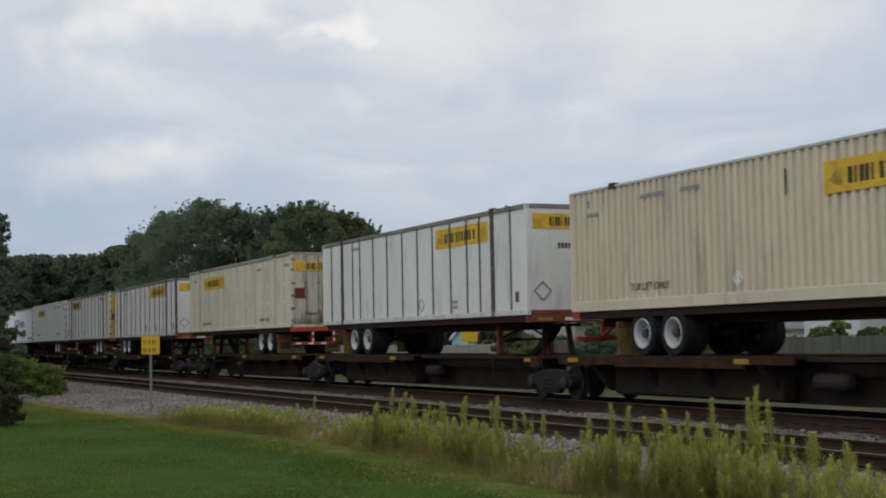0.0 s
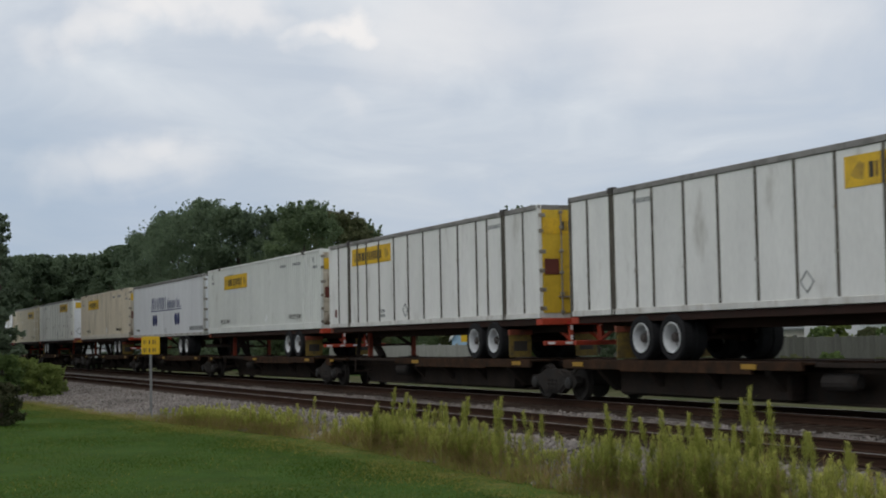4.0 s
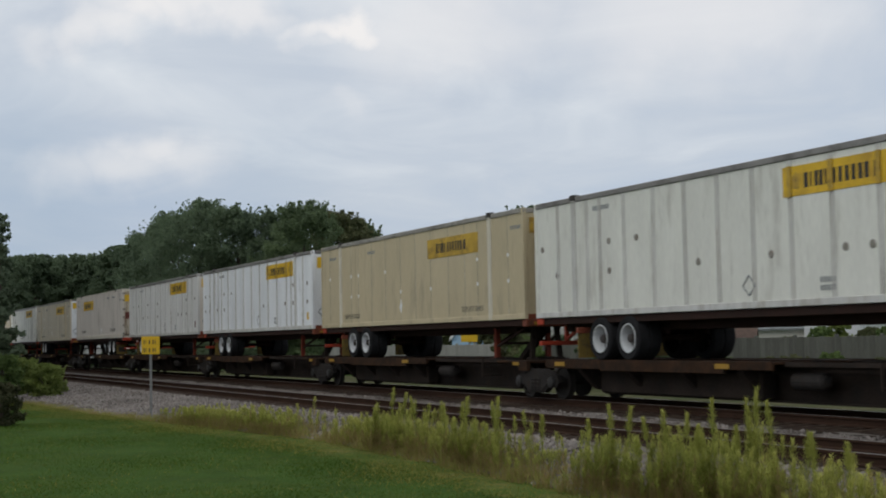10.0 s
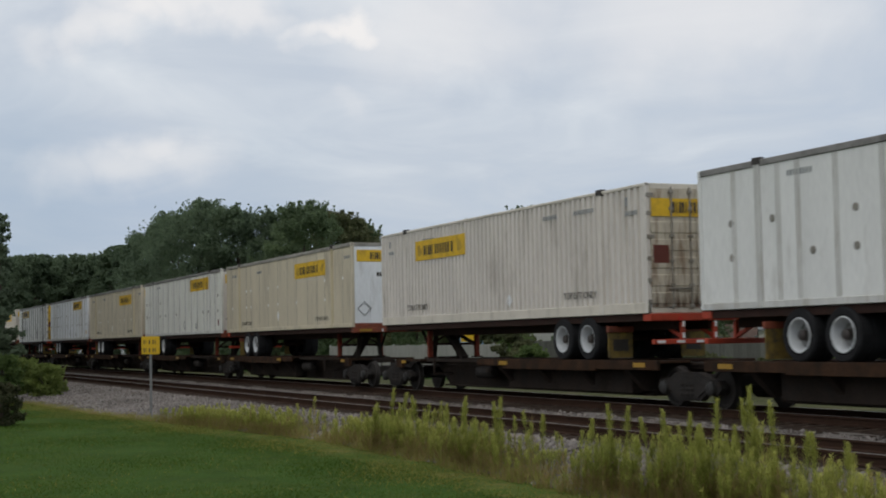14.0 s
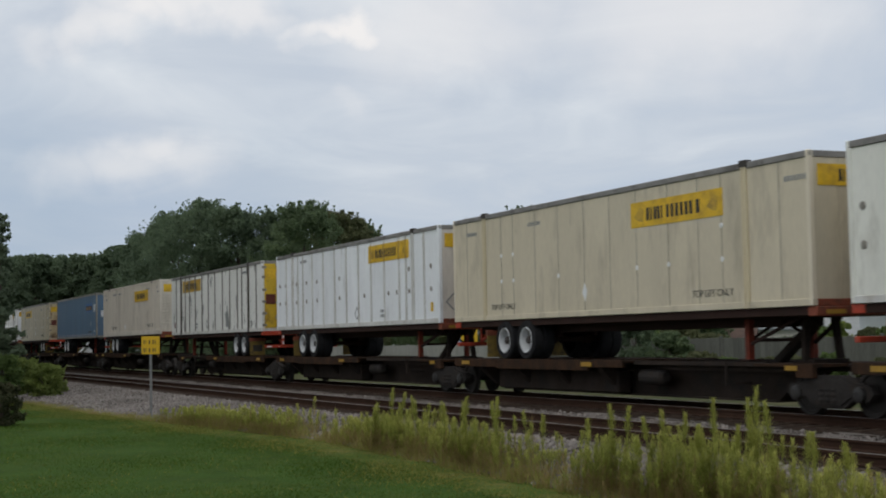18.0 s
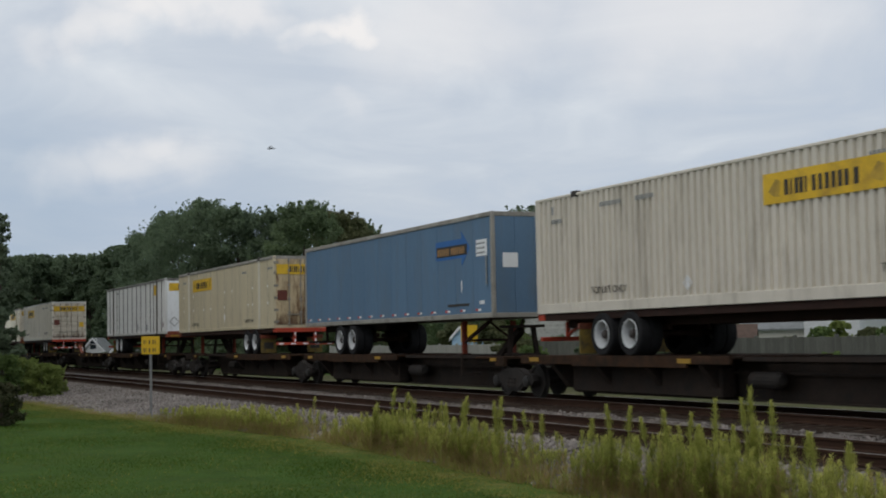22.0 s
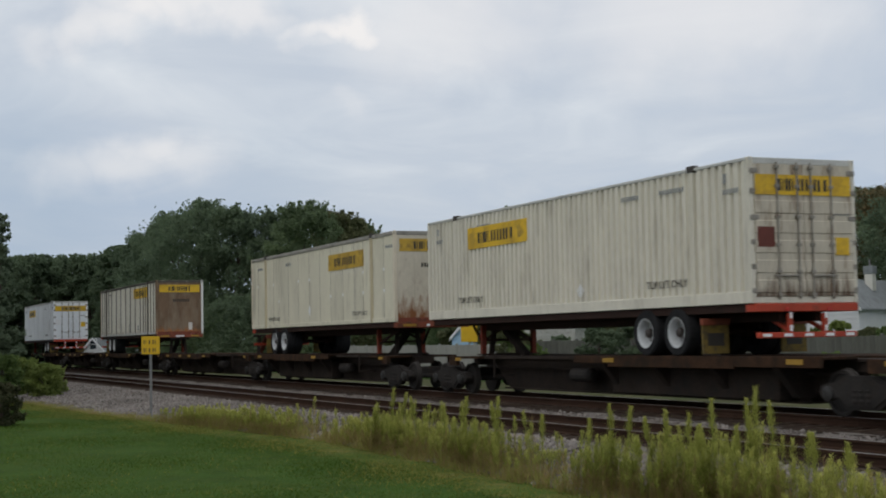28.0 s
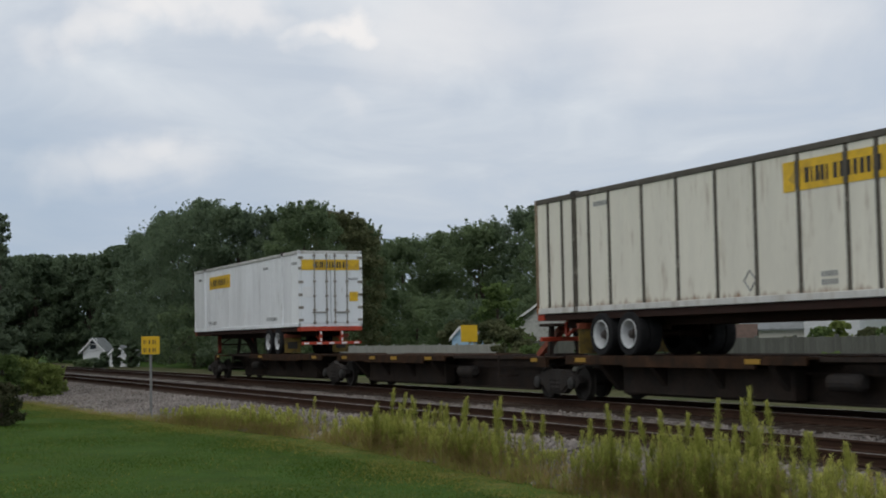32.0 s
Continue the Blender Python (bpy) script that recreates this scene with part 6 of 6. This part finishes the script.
def house(name, x, y, turn, half_w, length, eave, peak, wall, roof, label, window=True, chimney=False, over=0.35, hip=False):
    """A gabled house: the gable faces -y before it is turned, the ridge runs along y."""
    owner = thing(name, label, "house")
    owner.matrix_world = pose(x, y, -0.6, 0, 0, turn)
    part("wall", Shape().prism([(-half_w, 0), (half_w, 0), (half_w, eave), (0, peak), (-half_w, eave)], 0, length), wall, owner)
    # boards of the gable
    n = int(peak / 0.18)
    for i in range(0, n):
        z = i * 0.18
        w = half_w if z < eave else half_w * (peak - z) / (peak - eave)
        if w > 0.3:
            part("clapboard", Shape().prism([(-0.03, z), (-0.012, z + 0.17), (0.0, z + 0.17), (0.0, z)], -w + 0.02, w - 0.02, axis=0), wall, owner) if i % 2 == 0 else None
    slope = (peak - eave) / half_w
    for q in (-1, 1):
        a, b = (0.0, peak + 0.16), (q * (half_w + over), eave - slope * over + 0.16)
        part("roof", Shape().prism([a, b, (b[0], b[1] - 0.14), (0.0, peak + 0.02)], -over, length + over), roof, owner)
        part("fascia", Shape().prism([(a[0], a[1] + 0.01), (b[0], b[1] + 0.01), (b[0], b[1] - 0.22), (0.0, peak - 0.06)], -over - 0.05, -over - 0.01), SIDING, owner, "white barge board")
    if window:
        w = part("window", Shape().box(-0.42, 0.42, -0.06, -0.03, eave + 0.05, eave + 1.25), SIDING, owner, "white sash window")
        for z in (eave + 0.12, eave + 0.67):
            part("pane", Shape().box(-0.33, 0.33, -0.075, -0.061, z, z + 0.48), DARK_GLASS, w, "dark window pane")
        part("sill", Shape().box(-0.5, 0.5, -0.14, -0.03, eave - 0.02, eave + 0.05), SIDING, w)
    if chimney:
        c = part("chimney", Shape().box(half_w * 0.3 - 0.35, half_w * 0.3 + 0.35, length * 0.42, length * 0.42 + 0.7, peak - 0.8, peak + 0.95, 0.02), CREAM_SIDING, owner, "pale brick chimney")
        part("cap", Shape().box(half_w * 0.3 - 0.42, half_w * 0.3 + 0.42, length * 0.42 - 0.07, length * 0.42 + 0.77, peak + 0.6, peak + 1.25, 0.03), GREY_SHINGLE, c)
        part("pipe", Shape().tube((half_w * 0.3, length * 0.42 + 0.35, peak + 1.2), (half_w * 0.3, length * 0.42 + 0.35, peak + 1.8), 0.09, 0.09, 8), M["post_steel"], c, "grey flue pipe")
    return owner


house("house", -94.8, 75.0, 25, 2.4, 13.0, 4.15, 6.35, SIDING, GREY_SHINGLE, "white clapboard house with a grey roof and chimney", chimney=True)
house("garage", -104.6, 73.8, -38, 2.6, 6.0, 2.6, 4.1, CREAM_SIDING, GREY_SHINGLE, "low garage with a wide grey roof", window=False)
house("shed", -98.6, 67.6, -38, 1.3, 2.2, 1.9, 2.8, CREAM_SIDING, BROWN_SHINGLE, "small shed with a brown roof", window=False, over=0.25)
house("house", -106.8, 55.4, 20, 3.3, 9.0, 3.4, 5.1, GREY_SIDING, BROWN_SHINGLE, "pale grey house with a brown roof behind trees", window=False)
house("house", -160.0, 28.0, 62, 1.15, 3.6, 1.75, 2.95, SIDING, GREY_SHINGLE, "small white house far along the line", window=True)
house("shed", -152.0, 29.1, 50, 0.9, 3.0, 1.35, 2.1, SIDING, GREY_SHINGLE, "little white shed beside the far house", window=False, over=0.2)
house("shed", -90.5, 40.5, 30, 0.75, 1.6, 2.2, 2.9, BLUE_WALL, GREY_SHINGLE, "narrow light blue shed beside the fence", window=False, over=0.1)


# ---- lawn, stones and weeds ----
LAWN_XS, LAWN_YS = (-400, -75, -57, -45, -38, -30, -23, -18, 20, 400), (7.6, 7.6, 7.7, 8.5, 9.3, 10.3, 10.0, 9.7, 9.5, 9.5)


def edge_of_lawn(x):
    """The lawn's edge for a whole array of places."""
    return np.interp(x, LAWN_XS, LAWN_YS)


def blades(rng, x, y, h, w, lean):
    """Upright three-cornered grass blades standing on the lawn."""
    n = len(x)
    z = np.interp(y, (-20, 4, 7, 9.5, 12), (-0.57, -0.57, -0.58, -0.605, -0.60))
    ang = rng.random(n) * 2 * math.pi
    tilt = rng.normal(size=(n, 2)) * lean
    base = np.stack([x, y, z - 0.01], 1)
    side = np.stack([np.cos(ang) * w, np.sin(ang) * w, np.zeros(n)], 1)
    tip = base + np.stack([tilt[:, 0] * h, tilt[:, 1] * h, h], 1)
    return np.stack([base - side, base + side, tip], 1).reshape(-1, 3)


def scatter_lawn():
    rng = np.random.default_rng(11)
    n = 260000
    x = -14 - 60 * rng.random(n) ** 1.5
    edge, low = edge_of_lawn(x), 0.085 * -x
    y = low + (edge - 0.1 - low) * rng.random(n)
    ok = y < edge - 0.1
    x, y = x[ok], y[ok]
    n = len(x)
    h = (0.012 + 0.022 * rng.random(n)) * (1 + 0.4 * np.sin(x * 0.9) * np.cos(y * 1.1))
    # towards the edge part of the grass has yellowed
    worn = rng.random(n) < 0.04 + 0.75 * np.clip(1 - (edge_of_lawn(x) - y) / (2.0 + 0.7 * np.sin(x * 0.8)), 0, 1)
    for name, pick, leaf, label in (("lawn_grass", ~worn, "grass", "short mown green lawn grass"), ("verge_grass", worn, "verge_grass", "yellowed grass towards the lawn's edge")):
        v = blades(rng, x[pick], y[pick], h[pick] * (1.5 if leaf == "verge_grass" else 1.0), 0.005 + 0.008 * rng.random(pick.sum()), 0.9)
        tagged(new(name, leaf_mesh(name, v, LEAF[leaf], 3)), label, "grass", kind="stuff")
    # long grass under the weeds, in tufts
    m = 52000
    x = -10 - 48 * rng.random(m) ** 1.1
    y = edge_of_lawn(x) - 0.25 + np.abs(rng.normal(size=m)) * 0.42
    tuft = np.sin(x * 5.1 + 2 * np.sin(x * 1.7)) * np.cos(y * 4.3 + x)
    ok = (rng.random(m) < 0.45 + 0.5 * tuft) & (y < edge_of_lawn(x) + 1.2)
    x, y, tuft = x[ok], y[ok], tuft[ok]
    m = len(x)
    h = (0.08 + 0.20 * rng.random(m) ** 2) * (1 + 0.5 * tuft) * np.interp(x, (-45, -36), (0.5, 1))
    dry = rng.random(m) < 0.58
    for pick, leaf, label in ((~dry, "weed", "tufts of long grass along the ballast"), (dry, "dry", "dry brown grass along the ballast")):
        v = blades(rng, x[pick], y[pick], h[pick], 0.004 + 0.004 * rng.random(pick.sum()), 0.4)
        tagged(new("long_grass", leaf_mesh("long_grass", v, LEAF[leaf], 3)), label, "grass", kind="stuff")


scatter_lawn()


def scatter_stones():
    rng = np.random.default_rng(12)
    n = 26000
    x = -12 - 80 * rng.random(n) ** 1.3
    edge = edge_of_lawn(x)
    y = edge - 0.1 + (12.5 - edge) * rng.random(n) ** 0.9
    strip_two = rng.random(n) < 0.35
    y = np.where(strip_two, 14.6 + 1.75 * rng.random(n), y)
    e = edge - 0.25
    z = np.where(y < 12.35, np.where(y < e + 0.5, -0.60, -0.555 + 0.265 * (y - e - 0.5) / (11.85 - e)), np.interp(y, (14.2, 15.1, 15.5, 16.0, 16.5, 17), (-0.295, -0.29, -0.31, -0.29, -0.21, -0.205)))
    shape = np.array([(1, 0, 0), (-1, 0, 0), (0, 1, 0), (0, -1, 0), (0, 0, 1), (0, 0, -1)], float)
    tri = np.array([(0, 2, 4), (2, 1, 4), (1, 3, 4), (3, 0, 4), (2, 0, 5), (1, 2, 5), (3, 1, 5), (0, 3, 5)])
    size = 0.022 + 0.028 * rng.random(n)
    verts = shape[None] * (size[:, None] * (0.6 + 0.8 * rng.random((n, 3))))[:, None, :]
    ang = rng.random(n) * 6.28
    c, s = np.cos(ang)[:, None], np.sin(ang)[:, None]
    vx, vy = verts[:, :, 0] * c - verts[:, :, 1] * s, verts[:, :, 0] * s + verts[:, :, 1] * c
    vz = verts[:, :, 2] + 0.4 * vx * rng.normal(size=(n, 1))
    verts = np.stack([vx + x[:, None], vy + y[:, None], vz + z[:, None] + 0.012], 2).reshape(-1, 3)
    faces = (tri[None] + 6 * np.arange(n)[:, None, None]).reshape(-1, 3)
    ob = new("ballast_stones", quick_mesh("ballast_stones", verts.tolist(), faces.tolist(), LEAF["stones"]))
    tagged(ob, "loose grey and pinkish crushed stones", "stones", kind="stuff")


scatter_stones()


def weed_geometry(rng, h, lush, plume, brown=0.25):
    """One horseweed: a stem, narrow rising leaves (green, and dry ones low down) and a spindle of a plume, as corner arrays."""
    bend = rng.normal(size=2) * 0.05 * h

    def at(u):
        return np.stack([bend[0] * u * u, bend[1] * u * u, h * u], 1)

    def needles(u, reach, length, width, rise):
        n = len(u)
        a = rng.uniform(0, 6.283, n)
        out = np.stack([np.cos(a), np.sin(a), np.zeros(n)], 1)
        side = np.stack([-np.sin(a), np.cos(a), np.zeros(n)], 1) * width
        root = at(u) + out * (reach * rng.random(n))[:, None]
        mid = root + (out * 0.6 + np.array((0, 0, 1)) * rise[:, None]) * length[:, None] * 0.5
        tip = root + (out * 1.1 + np.array((0, 0, 1)) * (rise * 0.85)[:, None]) * length[:, None]
        return np.stack([root, mid - side, tip, mid + side], 1).reshape(-1, 3)

    n = int(lush * h)
    u = rng.uniform(0.06, 0.90, n)
    v = needles(u, 0.012, rng.uniform(0.06, 0.14, n) * (1.25 - 0.6 * u), 0.0042, rng.uniform(0.5, 1.5, n))
    low = (u + 0.15 * rng.normal(size=n)) < brown
    quad = v.reshape(-1, 4, 3)
    p = int(plume)
    w = rng.uniform(0.0, 1.0, p)
    spindle = needles(0.74 + 0.27 * w, 0.056 * (1.03 - w) ** 0.6 * min(1.0, 0.3 + h), rng.uniform(0.02, 0.05, p), 0.0042, rng.uniform(0.7, 1.8, p)) if p else np.zeros((0, 3))
    k = np.linspace(-0.04, 0.97, 5)
    c = at(k)
    stem = []
    for i in range(4):
        for s in (np.array((1, 0, 0)), np.array((0, 1, 0))):
            stem += [c[i] - s * 0.004, c[i] + s * 0.004, c[i + 1] + s * 0.003, c[i + 1] - s * 0.003]
    return np.array(stem), quad[~low].reshape(-1, 3), quad[low].reshape(-1, 3), spindle


WEEDS = []


def tall_weed(x, y, h, seed):
    rng = np.random.default_rng(seed)
    owner = thing("tall_weed", "tall yellow-green horseweed stalk with a plume, by the lawn", "weed", "tall weeds by the track")
    stem, green, dry, plume = weed_geometry(rng, h, 230, 300, 0.36)
    for name, v, m in (("stem", stem, "weed"), ("leaves", green, "weed"), ("dry_leaves", dry, "dry"), ("plume", plume, "plume")):
        if len(v):
            ob = new(name, leaf_mesh(name, v, LEAF[m]))
            ob.parent = owner
    WEEDS.append((owner, x, y, -0.60, seed))
    return owner


for i, (x, y, h) in enumerate([(-14.12, 10.0, 1.50), (-14.3, 10.1, 1.35), (-14.02, 9.9, 1.15), (-14.92, 10.0, 1.34), (-13.72, 10.0, 1.34), (-17.32, 10.0, 1.18), (-17.02, 10.0, 1.17), (-15.97, 10.0, 1.16), (-15.7, 10.1, 1.13), (-12.96, 10.0, 1.03), (-19.42, 10.0, 0.96), (-26.41, 10.3, 1.2),
                               (-26.2, 10.4, 1.1), (-24.27, 10.0, 1.1), (-20.97, 10.0, 1.18), (-21.2, 10.1, 1.1), (-22.28, 10.0, 1.15), (-22.6, 10.1, 1.05), (-23.3, 10.1, 1.0), (-18.2, 10.1, 0.95), (-15.33, 10.0, 1.0), (-14.49, 10.0, 1.02), (-12.44, 10.0, 0.95), (-16.4, 10.0, 1.05), (-13.3, 10.1, 1.0)]):
    tall_weed(x, y, h, 900 + i)


def weed_bank():
    """The uncounted rest of the weeds along the lawn's edge."""
    rng = np.random.default_rng(31)
    groups = {"weed": [], "plume": [], "dry": []}
    xs = (-41, -39, -34, -32.2, -31.6, -30.4, -30, -27, -26.4, -25.5, -24.3, -23.3, -22.3, -20.8, -20.2, -18, -17.6, -16.9, -16.3, -15, -14, -13.5, -12, -9)
    full = (0, 0.8, 0.9, 0.7, 0.12, 0.12, 0.7, 0.9, 1, 0.5, 0.6, 0.5, 0.8, 0.9, 0.3, 0.3, 0.9, 0.7, 0.9, 1, 1, 0.8, 0.8, 0.8)
    tall = (0.3, 0.50, 0.58, 0.5, 0.3, 0.3, 0.5, 0.72, 0.95, 0.6, 0.75, 0.6, 0.85, 0.9, 0.48, 0.52, 0.95, 0.8, 0.88, 0.98, 1.05, 0.82, 0.78, 0.75)
    for i in range(4600):
        x = -9.5 - 31.5 * rng.random()
        edge = float(edge_of_lawn(x))
        if rng.random() > float(np.interp(x, xs, full)) * (0.62 + 0.38 * math.sin(x * 7.3 + 2 * math.sin(x * 2.1))):
            continue
        y = edge - 0.2 + abs(rng.normal()) * 0.62
        z = -0.60 + max(0.0, y - edge - 0.2) * 0.10
        h = float(np.interp(x, xs, tall)) * (0.26 + 0.74 * rng.random() ** 1.6)
        dead = rng.random() < 0.10 + 0.25 * (h < 0.35)
        stem, green, dry, plume = weed_geometry(rng, h, 70 if dead else 150, 0 if dead or h < 0.3 else 120 * h + 20, 0.46)
        for kind, v in (("dry" if dead else "weed", stem), ("dry" if dead else "weed", green), ("dry", dry), ("plume", plume)):
            groups[kind].append(v + np.array((x, y, z)))
    for kind, label in (("weed", "dense green horseweed by the track"), ("plume", "yellow-green weed plumes"), ("dry", "dry brown weed stalks among the green")):
        tagged(new("weeds", leaf_mesh("weeds", np.concatenate(groups[kind]), LEAF[kind])), label, "weeds", kind="stuff")


weed_bank()


# ---- ties, laid last ----
TIE = tie_shape().mesh("tie", M["tie"])
for owner, centre, top in ((near_track, NEAR_TRACK_Y, -0.26), (far_track, TRACK_Y, -0.17)):
    rest = Shape()
    for i in range(900):
        x = -8 - 0.5 * i + 10
        if i < 280:
            ob = new("tie", TIE)
            ob.parent, ob.location = owner, (x, centre + random.uniform(-0.04, 0.04), top - 0.004 * random.random())
            ob.rotation_euler.z = random.uniform(-0.012, 0.012)
        else:
            rest.box(x - 0.115, x + 0.115, centre - 1.3, centre + 1.3, top - 0.17, top)
    part("far_ties", rest, M["tie"], owner)["kind"] = "stuff"


# ---- a bird that crosses the sky ----
def make_bird():
    owner = thing("bird", "small dark bird flying with spread wings", "bird")
    body = Shape().lathe(0, (0, 0, 0), [(-0.11, 0.006), (-0.06, 0.02), (0.0, 0.03), (0.06, 0.022), (0.09, 0.018), (0.115, 0.004)], 10)
    part("body", body, M["feather"], owner, smooth=True)
    size = 0.6
    part("tail", Shape().prism([(-0.09, -0.015), (-0.17, -0.03), (-0.16, 0.0), (-0.17, 0.03), (-0.09, 0.015)], -0.004, 0.004, axis=2), M["feather"], owner)
    wings = []
    for q in (-1, 1):
        w = Shape().prism([(0.05, 0.0), (0.06, q * 0.09), (0.0, q * 0.21), (-0.03, q * 0.12), (-0.05, 0.0)], -0.004, 0.004, axis=2)
        wings.append((part("wing", w, M["feather"], owner, "dark pointed wing"), q))
    for child in owner.children:
        child.data.transform(Matrix.Scale(size, 4))
    return owner, wings


bird, bird_wings = make_bird()


def motions():
    steps = [4.0 * i for i in range(9)]
    for ob, x, y, z, turn in MOVERS:
        walk(ob, [(t, pose(x + run(t), y, z, 0, 0, turn)) for t in steps])
    # the trucks' axles turn; all of one kind share the first one's keys
    first = {}
    for ob, *_ in MOVERS:
        for child in ob.children if ob.name.startswith("rail_truck") else ():
            if not child.name.startswith("axle"):
                continue
            side = child.location.x > 0
            if side not in first:
                place = child.location.copy()
                walk(child, [(k / 30, pose(*place, 0, math.degrees(run(k / 30) / 0.425) % 360, 0)) for k in range(961)])
                first[side] = child
            else:
                child.rotation_mode = "QUATERNION"
                data = child.animation_data_create()
                data.action = first[side].animation_data.action
                data.action_slot = first[side].animation_data.action_slot
    # the tallest weeds sway in the wind
    for ob, x, y, z, seed in WEEDS:
        r = random.Random(seed)
        a, b, turn = r.uniform(0, 6.28), r.uniform(0, 6.28), r.uniform(0, 90)
        walk(ob, [(t * 1.0, pose(x, y, z, 1.3 * math.sin(0.9 * t + a), 1.6 * math.sin(0.7 * t + b), turn)) for t in range(33)])
    # the bird comes in over the camera's side and leaves along the track
    path = [(0.0, 75.7, 158.0, 9.0), (20.0, -18.3, 24.9, 6.6), (21.0, -23.02, 18.29, 7.49), (21.2, -23.96, 16.96, 7.72), (21.4, -24.97, 15.44, 7.69), (21.6, -26.2, 13.46, 7.21), (21.8, -27.41, 11.21, 6.3),
            (22.0, -28.47, 8.58, 5.5), (22.2, -29.22, 5.75, 5.15), (23.0, -32.2, -5.6, 5.2), (32.0, -66.0, -133.0, 6.0)]
    rows = []
    for k, (t, x, y, z) in enumerate(path):
        a, b = path[max(0, k - 1)], path[min(len(path) - 1, k + 1)]
        rows.append((t, pose(x, y, z, 0, 0, math.degrees(math.atan2(b[2] - a[2], b[1] - a[1])))))
    walk(bird, rows)
    for wing, q in bird_wings:
        rows, t = [(0.0, pose(0, 0, 0))], 20.0
        while t < 23.6:
            rows.append((t, pose(0, 0, 0, q * 38 * math.sin((t - 20) * 38))))
            t += 1 / 30
        walk(wing, rows + [(32.0, pose(0, 0, 0))])


motions()
